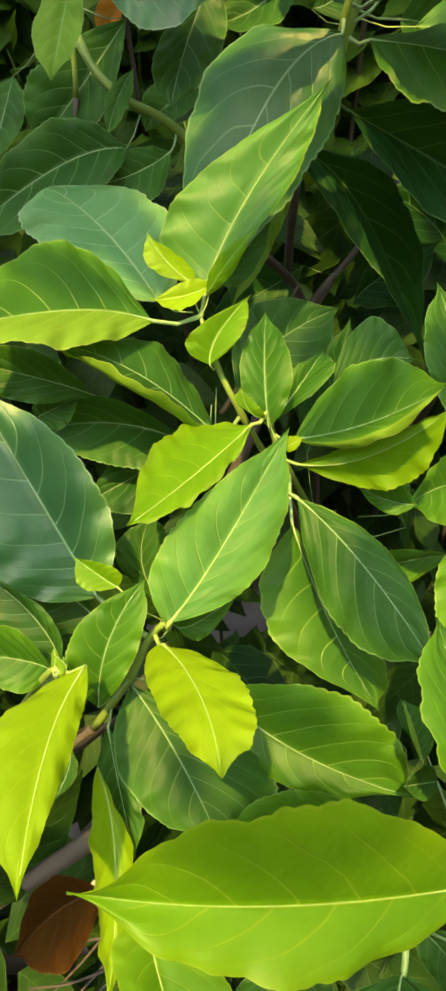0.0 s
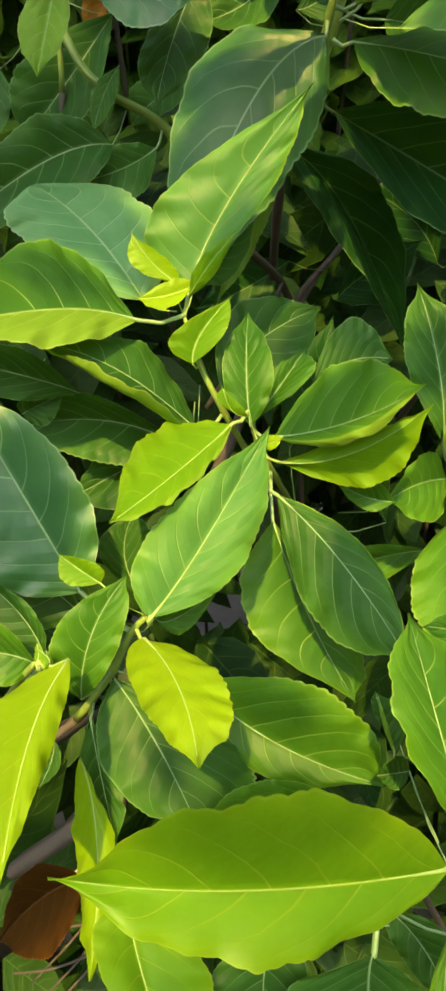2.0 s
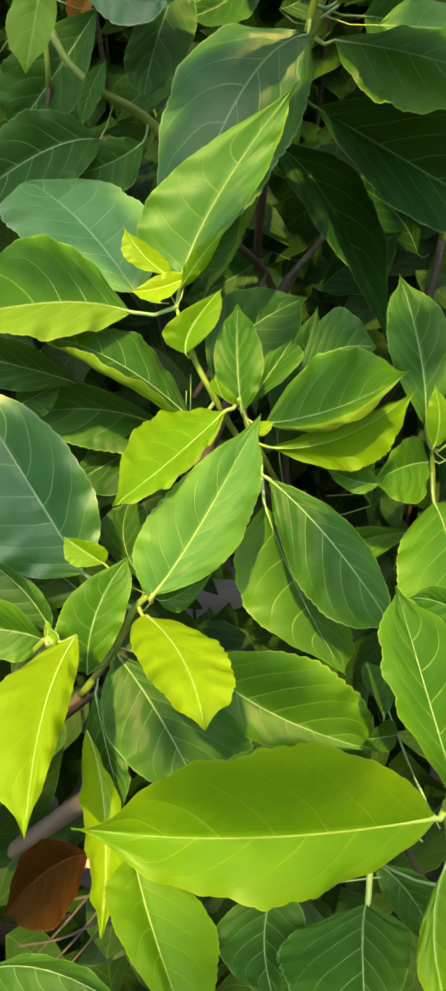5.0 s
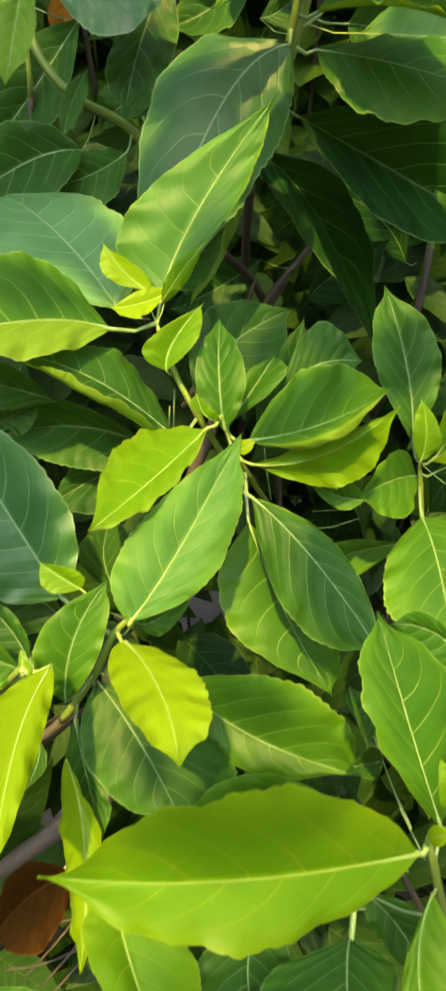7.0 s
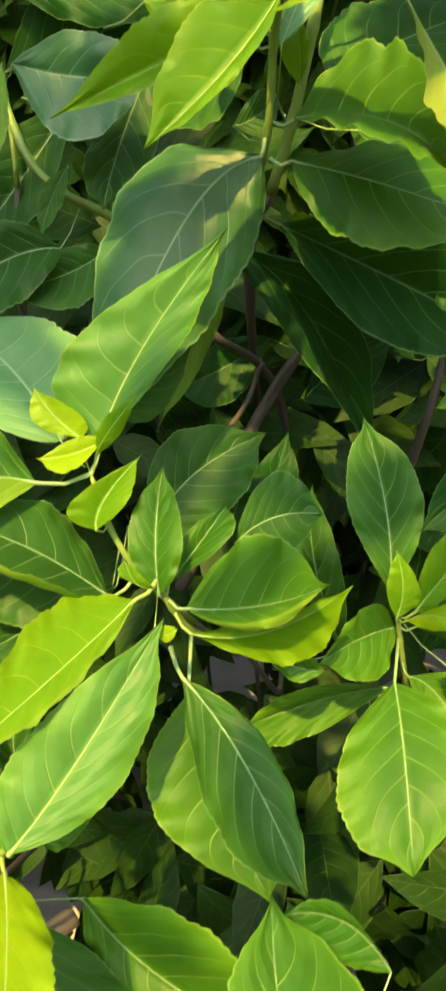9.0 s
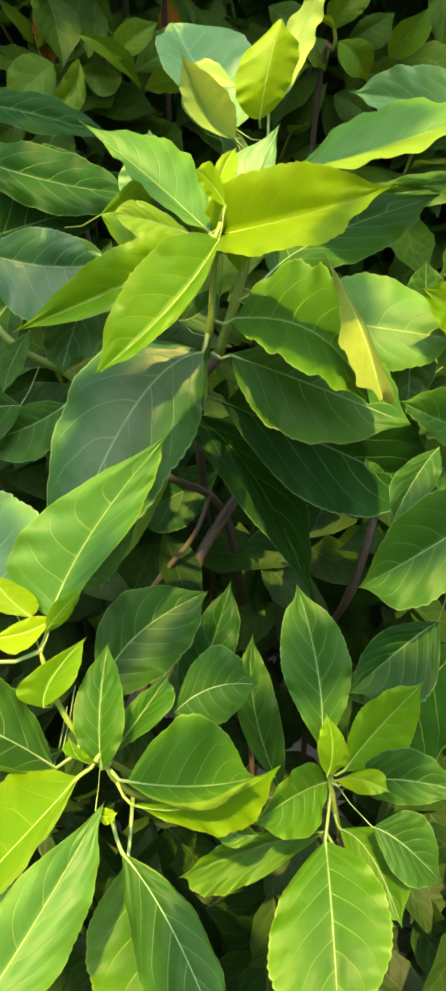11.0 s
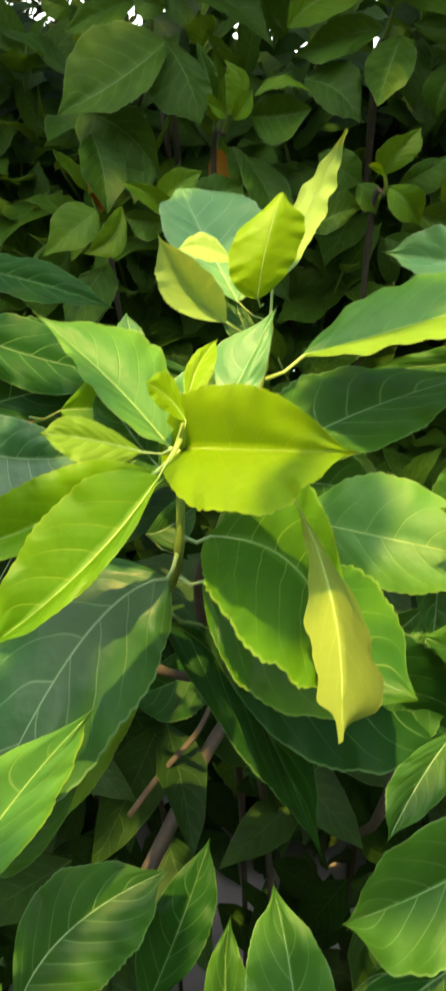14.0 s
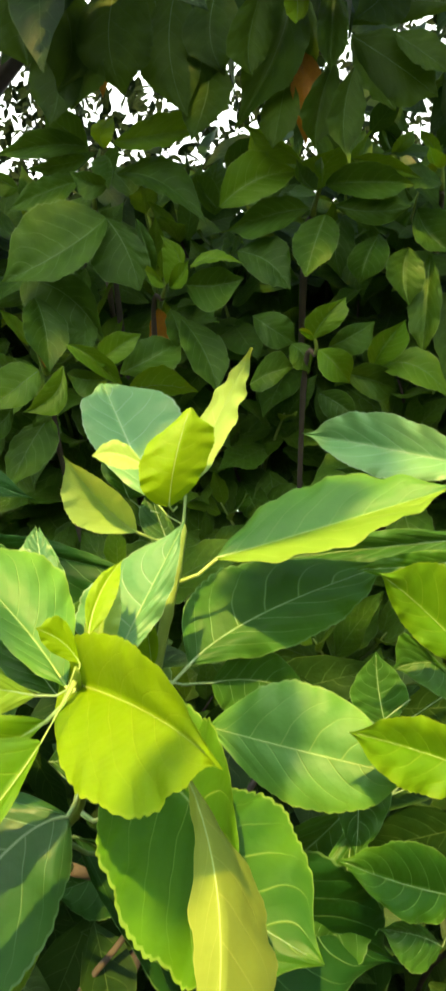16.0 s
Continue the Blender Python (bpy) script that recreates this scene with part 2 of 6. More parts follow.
def leaf(thing, base, mid, tip, left, right, tone, stalk=None, peak=0.45, full=2.0, wave=1.0, under="", curl=0.0, roll_from=0.7, camber=1.0):
    """One leaf: the midrib runs base - mid - tip, left and right are its half widths where it is widest.
    under: the half in paler tone u, a folded underside or a half painted sunlit.
    curl: radians by which the margin of that half rolls up, over the outer part of its width from roll_from on."""
    LEAF_COUNT[0] += 1
    rnd = random.Random(LEAF_COUNT[0])
    b, m, t, le, ri = (Vector(q) for q in (base, mid, tip, left, right))
    m, t = m - b, t - b
    ctrl = m * 2 - t * 0.5
    length = t.length
    n_v, n_u = (48, 5) if tone in "hHc" else (104, 8)
    normal = t.cross(le - ri)
    normal.normalize()
    upper = normal if normal.dot(Vector((0.0, -0.6, 0.8))) > 0 else -normal
    bulge = 0.022 * length * camber
    ph1, ph2 = rnd.uniform(0, 6.3), rnd.uniform(0, 6.3)
    waves, teeth = rnd.uniform(2.5, 5.0), rnd.uniform(17, 24)
    amp = 0.0014 * wave * length / 0.15
    bm = bmesh.new()
    uv = bm.loops.layers.uv.new("UVMap")
    rows = []
    for i in range(n_v + 1):
        v = i / n_v
        c = ctrl * (2 * v * (1 - v)) + t * (v * v)
        w = blade_width(min(max(v, 0.004), 0.997), peak, full)
        drip = min(1.0, max(0.0, (v - (0.66 if tone in "hHc" else 0.80)) / (0.28 if tone in "hHc" else 0.16)))
        w *= 1.0 - (0.38 if peak < 0.6 else 0.6) * drip * drip * (3 - 2 * drip)
        row = []
        for j in range(-n_u, n_u + 1):
            u = j / n_u
            half = le if j < 0 else ri
            s = half * abs(u)
            side_ph = ph1 if j < 0 else ph2
            nick = noise.noise(Vector((v * 5, side_ph * 7, 2.5)))
            scallop = abs(math.sin((v + 0.02 * nick) * teeth * 3.14 + side_ph)) - 0.6
            edge = 1.0 + ((0.065 if tone in "hHc" else 0.036) * (0.7 + 0.9 * nick) * scallop + 0.06 * noise.noise(Vector((v * 8, side_ph * 3, 0.5)))) * abs(u) ** 3
            lift = amp * abs(u) ** 2.2 * (1.3 * math.sin(v * waves * 6.28 + side_ph) + 0.8 * math.sin(v * teeth * 2.1 + side_ph * 2)) * min(1.0, w * 1.4)
            lift += 0.019 * length * noise.noise(Vector((v * 3.2, u * 1.6, ph1 * 5))) * min(1.0, abs(u) * 3)
            lift += 0.006 * length * math.sin(v * 7 + ph2) * abs(u) * w
            # each half arches between midrib and margin, and the blade swells between its side veins
            phase = 7.0 * (v - 0.15 * abs(u) - 0.15 * abs(u) ** 2.4) + (0.42 if j > 0 else 0.0)
            swell = abs(phase - math.floor(phase) - 0.5) * 2 * (1 - abs(u) ** 3) * min(1.0, abs(u) * 4)
            lift_up = bulge * (4 * abs(u) * (1 - abs(u)) * w * 0.8 + swell * (0.03 if tone in "Ywp" else 0.07))
            if tone in "hH":  # shaded leaves stay a little folded along the midrib
                lift_up += 0.20 * abs(u) * w * half.length
            if curl and abs(u) > roll_from and (under == "left") == (j < 0):
                bend = curl * max(0.05, min(1.0, w * 1.5))
                turn = (abs(u) - roll_from) / (1 - roll_from) * bend
                ray = (1 - roll_from) / bend
                s = half * (roll_from + ray * math.sin(turn))
                lift_up += ray * (1 - math.cos(turn)) * half.length * w
            row.append(bm.verts.new(c + s * (w * edge) + normal * lift + upper * lift_up))
        rows.append(row)
    for i in range(n_v):
        for j in range(2 * n_u):
            f = bm.faces.new((rows[i][j], rows[i][j + 1], rows[i + 1][j + 1], rows[i + 1][j]))
            far_out = max(abs(j - n_u), abs(j + 1 - n_u)) > roll_from * n_u + 1 if curl else True
            f.material_index = int(far_out and ((under == "left" and j < n_u) or (under == "right" and j >= n_u)))
            for loop, (a, c) in zip(f.loops, ((i, j), (i, j + 1), (i + 1, j + 1), (i + 1, j))):
                loop[uv].uv = (c / (2 * n_u), a / n_v)
    blade = part("leaf", bm, TONES[tone], thing)
    if under:
        blade.data.materials.append(TONES["u"])
    blade.location = b - thing.location
    # petiole and raised midrib
    line, radii = [], []
    thick = 0.0002 + length * 0.0009
    if stalk:
        s = Vector(stalk) - b
        line += [s, s * 0.5 + Vector((0, 0, -0.004))]
        stout = s.length < 0.055
        radii += [min(0.0020, length * 0.0125) if stout else thick * 1.9, min(0.0016, length * 0.010) if stout else thick * 1.6]
    for i in range(13):
        v = i / 12 * 0.94
        line.append(ctrl * (2 * v * (1 - v)) + t * (v * v) - normal * (thick * 0.25))
        radii.append(thick * (1 - v) ** 0.8 * (0.75 if v > 0 else 1.0) + 0.0002 + (min(0.0010, length * 0.006) * max(0.0, 1 - v * 7) if stalk and stout else 0.0))
    bm = bmesh.new()
    tube(bm, line, radii, 6)
    part("midrib", bm, RIB_YOUNG if tone in "yYpwst" else RIB_DRY if tone in "bd" else RIB_SHADE if tone in "hHco" else RIB, blade, "pale raised midrib and stalk")
    return blade


# ---- ground ----
m, nodes, links = material("dark garden soil")
coord = nodes.new("ShaderNodeTexCoord")
tex = nodes.new("ShaderNodeTexNoise")
tex.inputs["Scale"].default_value = 30.0
tex.inputs["Detail"].default_value = 10.0
tex.inputs["Roughness"].default_value = 0.75
links.new(coord.outputs["Object"], tex.inputs["Vector"])
patch = nodes.new("ShaderNodeTexNoise")
patch.inputs["Scale"].default_value = 1.7
patch.inputs["Detail"].default_value = 5.0
links.new(coord.outputs["Object"], patch.inputs["Vector"])
grain = math_node(nodes, links, "MULTIPLY_ADD", tex.outputs["Fac"], 0.7, math_node(nodes, links, "MULTIPLY", patch.outputs["Fac"], 0.4))
links.new(mix_colour(nodes, links, grain, (0.012, 0.009, 0.006), (0.075, 0.058, 0.042)), nodes["Principled BSDF"].inputs["Base Color"])
clods = nodes.new("ShaderNodeBump")
clods.inputs["Distance"].default_value = 0.02
links.new(tex.outputs["Fac"], clods.inputs["Height"])
links.new(clods.outputs[0], nodes["Principled BSDF"].inputs["Normal"])
nodes["Principled BSDF"].inputs["Roughness"].default_value = 0.95
bm = bmesh.new()
SPAN, CELLS = 60.0, 60
grid = [[bm.verts.new(((i / CELLS - 0.5) * SPAN, (j / CELLS - 0.5) * SPAN, 0.0)) for j in range(CELLS + 1)] for i in range(CELLS + 1)]
for i in range(CELLS):
    for j in range(CELLS):
        bm.faces.new((grid[i][j], grid[i + 1][j], grid[i + 1][j + 1], grid[i][j + 1]))
for q in bm.verts:
    q.co.z = 0.05 * noise.noise(q.co * 0.4) - 0.02
ground = part("ground", bm, m, None)
tagged(ground, "dark bare soil under the shrubs", "ground", kind="structure")


# a pale concrete strip under the hedge
m, nodes, links = material("pale concrete")
tex = nodes.new("ShaderNodeTexNoise")
tex.inputs["Scale"].default_value = 30.0
tex.inputs["Detail"].default_value = 9.0
links.new(mix_colour(nodes, links, tex.outputs["Fac"], (0.30, 0.28, 0.33), (0.52, 0.49, 0.55)), nodes["Principled BSDF"].inputs["Base Color"])
nodes["Principled BSDF"].inputs["Roughness"].default_value = 0.85
bm = bmesh.new()
bmesh.ops.create_cube(bm, size=1.0)
bmesh.ops.scale(bm, vec=(4.6, 2.4, 0.14), verts=bm.verts)
bmesh.ops.translate(bm, vec=(0.2, 2.15, 0.03), verts=bm.verts)
bmesh.ops.bevel(bm, geom=list(bm.edges), offset=0.012, segments=2, affect="EDGES")
tagged(part("pavement", bm, m, None), "pale grey concrete strip under the hedge", "pavement", kind="structure")


# ---- unseen walls added round the place, to cut off low skylight ----
m, nodes, links = material("weathered plaster")
tex = nodes.new("ShaderNodeTexNoise")
tex.inputs["Scale"].default_value = 3.0
tex.inputs["Detail"].default_value = 9.0
links.new(mix_colour(nodes, links, tex.outputs["Fac"], (0.10, 0.095, 0.08), (0.24, 0.22, 0.19)), nodes["Principled BSDF"].inputs["Base Color"])
nodes["Principled BSDF"].inputs["Roughness"].default_value = 0.9
for side_name, (x0, y0, x1, y1) in (("unseen_wall_south", (-2.9, -4.1, 3.2, -3.9)), ("unseen_wall_west", (-2.9, -3.9, -2.7, 5.0)), ("unseen_wall_east", (3.0, -3.9, 3.2, 5.0))):
    bm = bmesh.new()
    bmesh.ops.create_cube(bm, size=1.0)
    bmesh.ops.scale(bm, vec=(x1 - x0, y1 - y0, 2.7), verts=bm.verts)
    bmesh.ops.translate(bm, vec=((x0 + x1) / 2, (y0 + y1) / 2, 1.3), verts=bm.verts)
    bmesh.ops.bevel(bm, geom=list(bm.edges), offset=0.02, segments=1, affect="EDGES")
    tagged(part(side_name, bm, m, None), "unseen grey plaster wall added to block low skylight", "wall", kind="structure")

# ---- the hedge behind ----
def leaf_template(name, mat, seed, long_share=0.42, rows_n=9, cols_n=2, bend=0.12, fold=0.12):
    """A leaf of length 1 along y, base at the origin, face up."""
    rnd = random.Random(seed)
    bm = bmesh.new()
    uv = bm.loops.layers.uv.new("UVMap")
    rows = []
    ph = rnd.uniform(0, 6)
    for i in range(rows_n + 1):
        v = i / rows_n
        w = blade_width(min(max(v, 0.004), 0.997), 0.44, 1.9) * (1 - 0.42 * min(1.0, max(0.0, (v - 0.66) / 0.28)) ** 1.5) * long_share * 0.5 * (1 + 0.05 * math.sin(i * 2.3 + ph) + rnd.uniform(-0.03, 0.03))
        row = []
        for j in range(-cols_n, cols_n + 1):
            u = j / cols_n
            row.append(bm.verts.new((u * w, v, -bend * v * v + fold * abs(u) * w + 0.03 * math.sin(v * 11 + ph + (0 if j < 0 else 2)) * u * u)))
        rows.append(row)
    for i in range(rows_n):
        for j in range(2 * cols_n):
            f = bm.faces.new((rows[i][j], rows[i][j + 1], rows[i + 1][j + 1], rows[i + 1][j]))
            f.smooth = True
            for loop, (a, c) in zip(f.loops, ((i, j), (i, j + 1), (i + 1, j + 1), (i + 1, j))):
                loop[uv].uv = (c / (2 * cols_n), a / rows_n)
    me = bpy.data.meshes.new(name)
    bm.to_mesh(me)
    bm.free()
    me.materials.append(mat)
    return me


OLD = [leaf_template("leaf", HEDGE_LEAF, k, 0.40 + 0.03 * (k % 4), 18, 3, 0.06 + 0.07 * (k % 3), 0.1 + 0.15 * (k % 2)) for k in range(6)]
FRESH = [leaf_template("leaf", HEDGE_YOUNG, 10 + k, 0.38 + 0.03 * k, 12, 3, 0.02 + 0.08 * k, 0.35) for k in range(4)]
WITHERED = leaf_template("leaf", TONES["d"], 31, 0.40, 12, 3, 0.1, 0.5)


def aim(place, direction, up, size):
    y = Vector(direction).normalized()
    z = Vector(up) - y * Vector(up).dot(y)
    z.normalize()
    x = y.cross(z)
    return Matrix.Translation(place) @ Matrix((x, y, z)).transposed().to_4x4() @ Matrix.Diagonal((size, size, size, 1))


def hedge_shoot(top, lean, count, size, rnd, foot, label, young=2, group="shoots of the hedge"):
    """A rosette of spreading and drooping leaves on a cane that comes up from the ground."""
    top = Vector(top)
    foot = Vector(foot)
    thing = new("hedge_shoot")
    thing.location = foot
    tagged(thing, label, "shoot", group)
    axis = Vector(lean).normalized()
    elbow = top - axis * 0.2 + Vector((0, 0.12, -0.04))
    back = Vector((top.x, top.y + 0.48, top.z * 0.72))
    line = smooth_line([top - foot, top - axis * 0.1 - foot, elbow - foot, back - foot, Vector((0, 0, -0.02))], 5)
    bm = bmesh.new()
    tube(bm, line, [0.0022 + 0.006 * i / len(line) for i in range(len(line))], 6)
    part("stem", bm, BARK if rnd.random() < 0.4 else STEM, thing)
    side = axis.orthogonal().normalized()
    turn = rnd.uniform(0, 6.3)
    for k in range(count):
        turn += 2.4 + rnd.uniform(-0.3, 0.3)
        q = k / max(1, count - 1)
        out = side * math.cos(turn) + axis.cross(side) * math.sin(turn)
        open_angle = 0.35 + 1.25 * q + rnd.uniform(-0.15, 0.15)
        d = axis * math.cos(open_angle) + out * math.sin(open_angle) + Vector((0, 0, -0.25 * q))
        place = top - axis * (0.015 + 0.15 * q) - foot + out * (0.008 + 0.03 * q)
        ob = new("leaf", rnd.choice(FRESH) if k < young else rnd.choice(OLD))
        ob.parent = thing
        ob.matrix_local = aim(place, d, axis + Vector((0, -0.5, 0.3)), size * (0.5 + 0.6 * min(1.0, q * 1.8)) * rnd.uniform(0.85, 1.15))
    return thing


def leaf_mass(name, places, rnd, size, label, category, mat=MASS_LEAF, droop=0.5, face=(0, -1, 0.6)):
    """Countless leaves joined into one mesh: places are (x, y, z) centres."""
    base = leaf_template("leaf", mat, 77, 0.44, 5, 1, 0.15, 0.3)
    co = np.empty(len(base.vertices) * 3)
    base.vertices.foreach_get("co", co)
    co = co.reshape(-1, 3)
    quads = [tuple(p.vertices) for p in base.polygons]
    uvs = [tuple(base.uv_layers[0].data[i].uv) for i in range(len(base.loops))]
    n = len(co)
    verts, faces = [], []
    for k, q in enumerate(places):
        d = Vector((rnd.uniform(-1, 1), rnd.uniform(-1, 0.6), rnd.uniform(-1, 0.7) - droop * 0.5))
        up = Vector(face) + Vector((rnd.uniform(-1, 1), rnd.uniform(-0.8, 0.8), rnd.uniform(-0.8, 0.8)))
        mat4 = np.array(aim(q, d, up, size * rnd.uniform(0.7, 1.2)))
        verts.append(co @ mat4[:3, :3].T + mat4[:3, 3])
        faces += [tuple(i + k * n for i in f) for f in quads]
    me = bpy.data.meshes.new(name)
    me.from_pydata(np.concatenate(verts).tolist(), [], faces)
    layer = me.uv_layers.new(name="UVMap")
    layer.data.foreach_set("uv", np.array(uvs * len(places), dtype=np.float32).ravel())
    for p in me.polygons:
        p.use_smooth = True
    me.materials.append(mat)
    return tagged(new(name, me), label, category, kind="stuff")


rnd = random.Random(5)
# rosettes over the face of the hedge, as columns and tiers with an uneven front
HEDGE_LABELS = ("shaded green hedge shoot with broad drooping leaves", "shaded green hedge shoot with a paler young tip")
tier = 0
z = 0.75
while z < 2.42:
    x = -0.95 + (tier % 2) * 0.09
    while x < 1.45:
        front = 2.0 + 0.10 * math.sin(x * 5.1 + z * 3) + rnd.uniform(-0.12, 0.12) + max(0.0, 1.5 - z) * 0.15
        top = (x + rnd.uniform(-0.05, 0.05), front, z + rnd.uniform(-0.05, 0.05))
        if not (z > 2.3 and rnd.random() < 0.35):
            fresh = rnd.choice((0, 0, 1, 2))
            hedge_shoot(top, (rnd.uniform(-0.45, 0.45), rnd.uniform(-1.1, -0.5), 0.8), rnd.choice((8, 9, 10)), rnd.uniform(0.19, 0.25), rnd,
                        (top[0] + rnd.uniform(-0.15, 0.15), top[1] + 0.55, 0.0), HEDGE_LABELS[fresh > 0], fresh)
        x += 0.165
    z += 0.15
    tier += 1
# the dark inside of the hedge and of the shrub, with gaps between the canes through which the pale ground shows
GAPS = (((0.16, 0.75, 1.09), (0.05, 2.01, 0.00)),
        ((0.18, 0.75, 1.22), (0.06, 2.64, 0.00)),
        ((0.25, 0.75, 1.09), (0.35, 1.99, 0.00)),
        ((0.12, 0.75, 1.27), (0.55, 9.45, 0.00)),
        ((-0.09, 0.42, 0.87), (-0.34, 1.21, 0.00)),
        ((-0.14, 0.58, 0.76), (-0.20, 0.95, 0.36)))


def clear(places, reach=0.09):
    kept = []
    for q in places:
        q = Vector(q)
        near = 9.0
        for a, b in GAPS:
            a, b = Vector(a), Vector(b)
            k = min(1.0, max(0.0, (q - a).dot(b - a) / (b - a).length_squared))
            near = min(near, (a + (b - a) * k - q).length)
        if near > reach:
            kept.append(tuple(q))
    return kept


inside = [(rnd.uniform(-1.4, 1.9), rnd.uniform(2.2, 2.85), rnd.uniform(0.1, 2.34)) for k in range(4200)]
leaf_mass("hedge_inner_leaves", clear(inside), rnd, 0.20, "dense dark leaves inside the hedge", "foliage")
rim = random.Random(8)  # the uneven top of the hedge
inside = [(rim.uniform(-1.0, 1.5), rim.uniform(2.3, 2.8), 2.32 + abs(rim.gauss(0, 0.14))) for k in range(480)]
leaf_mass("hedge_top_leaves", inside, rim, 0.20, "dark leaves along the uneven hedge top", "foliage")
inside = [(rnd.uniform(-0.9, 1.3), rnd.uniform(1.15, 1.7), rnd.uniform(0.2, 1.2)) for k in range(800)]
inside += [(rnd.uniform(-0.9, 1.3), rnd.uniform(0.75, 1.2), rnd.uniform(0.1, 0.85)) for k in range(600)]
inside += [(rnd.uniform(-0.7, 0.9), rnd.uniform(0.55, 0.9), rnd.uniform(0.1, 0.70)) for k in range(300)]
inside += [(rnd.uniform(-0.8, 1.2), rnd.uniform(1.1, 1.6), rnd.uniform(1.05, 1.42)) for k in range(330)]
leaf_mass("shrub_inner_leaves", clear(inside), rnd, 0.17, "leaves deep inside the shrub, coloured dark as if shaded", "foliage")

# ---- the tree that hangs over the hedge and the walker ----
tree = new("tree")
tree.location = (-1.5, 3.6, 0)
tagged(tree, "tall shading tree with a dense drooping green crown", "tree")
bm = bmesh.new()
trunk = smooth_line([(0, 0, -0.05), (0.03, -0.05, 1.2), (-0.02, -0.1, 2.6), (0.1, -0.3, 3.6)], 6)
tube(bm, trunk, [0.16 - 0.05 * i / len(trunk) for i in range(len(trunk))], 10)
part("trunk", bm, BARK, tree, "rough brown trunk")
for ex, ey, ez in ((1.3, -1.6, 3.5), (-0.6, -1.5, 3.4), (2.6, -1.2, 3.5)):
    bm = bmesh.new()
    limb = smooth_line([(0, -0.1, 2.5), (ex * 0.4, ey * 0.4 - 0.1, 3.5 + (ez - 3.5) * 0.3), (ex, ey, ez)], 6)
    tube(bm, limb, [0.06 - 0.048 * i / len(limb) for i in range(len(limb))], 7)
    part("limb", bm, BARK, tree)
crown = []
for k in range(1150):  # over the hedge, where its fringe hangs into view
    y = rnd.uniform(1.3, 3.0)
    x = rnd.uniform(-2.4, 2.8)
    crown.append((x, y, (2.60 if x > 0.30 else max(2.60, 1.70 + 0.58 * y)) + 0.10 * math.sin(3.1 * y + k % 7) + abs(rnd.gauss(0, 0.35))))
for x, y, zz, size in ((-0.07, 1.62, 2.52, 0.14), (0.31, 1.62, 2.46, 0.17), (-0.24, 1.86, 2.05, 0.15), (0.02, 1.86, 2.04, 0.13)):
    ob = new("leaf", WITHERED)
    ob.parent = tree
    ob.matrix_local = aim((x + 1.5, y - 3.6, zz), (0.1, -0.05, -1), (0.3, -1, 0.1), size)
    tagged(ob, "withered orange hanging leaf")
ob = leaf_mass("crown", [(a + 1.5, b - 3.6, c) for a, b, c in crown], rnd, 0.21, "dense hanging green leaves", "crown")
for key in ("category", "kind"):
    del ob[key]
ob.parent = tree
# unseen tree added behind the walker; keeps sun off the hedge, dapples the shrub
shade_tree = new("tree")
shade_tree.location = (-1.2, -3.2, 0)
tagged(shade_tree, "unseen leafy tree added behind the path to cast shade", "tree")
bm = bmesh.new()
trunk = smooth_line([(0, 0, -0.05), (0.04, 0.06, 1.5), (0.02, 0.1, 3.2), (0.2, 0.4, 5.0)], 6)
tube(bm, trunk, [0.18 - 0.06 * i / len(trunk) for i in range(len(trunk))], 10)
part("trunk", bm, BARK, shade_tree, "rough brown trunk")
for ex, ey, ez in ((0.62, 2.25, 3.45), (1.9, -1.2, 6.5), (-0.9, 1.4, 5.4), (0.8, 1.2, 6.2)):
    bm = bmesh.new()
    limb = smooth_line([(0.03, 0.1, 2.9), (ex * 0.3, ey * 0.45, 3.2 + (ez - 2.9) * 0.6), (ex, ey, ez)], 6)
    tube(bm, limb, [0.06 - 0.048 * i / len(limb) for i in range(len(limb))], 7)
    part("limb", bm, BARK, shade_tree)
rnd = random.Random(21)
# single added leaves shading chosen spots: place across and along the sunbeams, length, lean
SHADE_SPRIGS = ((-0.065, 1.08, 0.17, 90), (-0.015, 1.07, 0.13, 80), (0.190, 1.04, 0.12, 105), (0.185, 1.165, 0.11, 20), (0.120, 0.969, 0.085, 150), (0.062, 0.928, 0.05, 110),
          (-0.03, 1.36, 0.20, 60), (0.01, 1.34, 0.12, 120), (0.112, 1.425, 0.14, 60), (0.075, 1.39, 0.10, 75), (0.318, 1.585, 0.13, 80), (0.290, 1.425, 0.07, 70), (0.30, 1.265, 0.11, -15),
          (0.25, 1.245, 0.13, 10), (0.335, 1.205, 0.14, 60), (0.235, 1.195, 0.10, 160), (0.17, 1.245, 0.08, 20), (-0.10, 0.85, 0.10, 90), (0.095, 1.465, 0.08, 30), (0.205, 1.50, 0.03, 60), (0.110, 1.285, 0.09, 65), (0.13, 0.898, 0.12, 5), (0.14, 1.56, 0.09, 130),
          (0.198, 1.485, 0.06, 95), (-0.08, 1.48, 0.20, 80), (-0.02, 1.53, 0.18, 70), (0.045, 1.56, 0.18, 80), (-0.06, 1.62, 0.2, 60), (0.02, 1.66, 0.16, 30), (0.372, 1.332, 0.14, 25), (0.42, 1.49, 0.10, 20), (0.345, 1.740, 0.17, 15), (0.20, 1.875, 0.20, 10), (-0.015, 1.238, 0.09, 0), (0.165, 1.29, 0.10, 70), (-0.16, 0.875, 0.20, 170), (-0.13, 0.83, 0.16, 10))
crown = []
for k in range(1800):
    y = rnd.uniform(-2.4, -1.2)
    crown.append((rnd.uniform(-2.2, 1.5), y, (2.02 - 0.745 * y) / 0.66 + rnd.uniform(0.0, 2.7)))
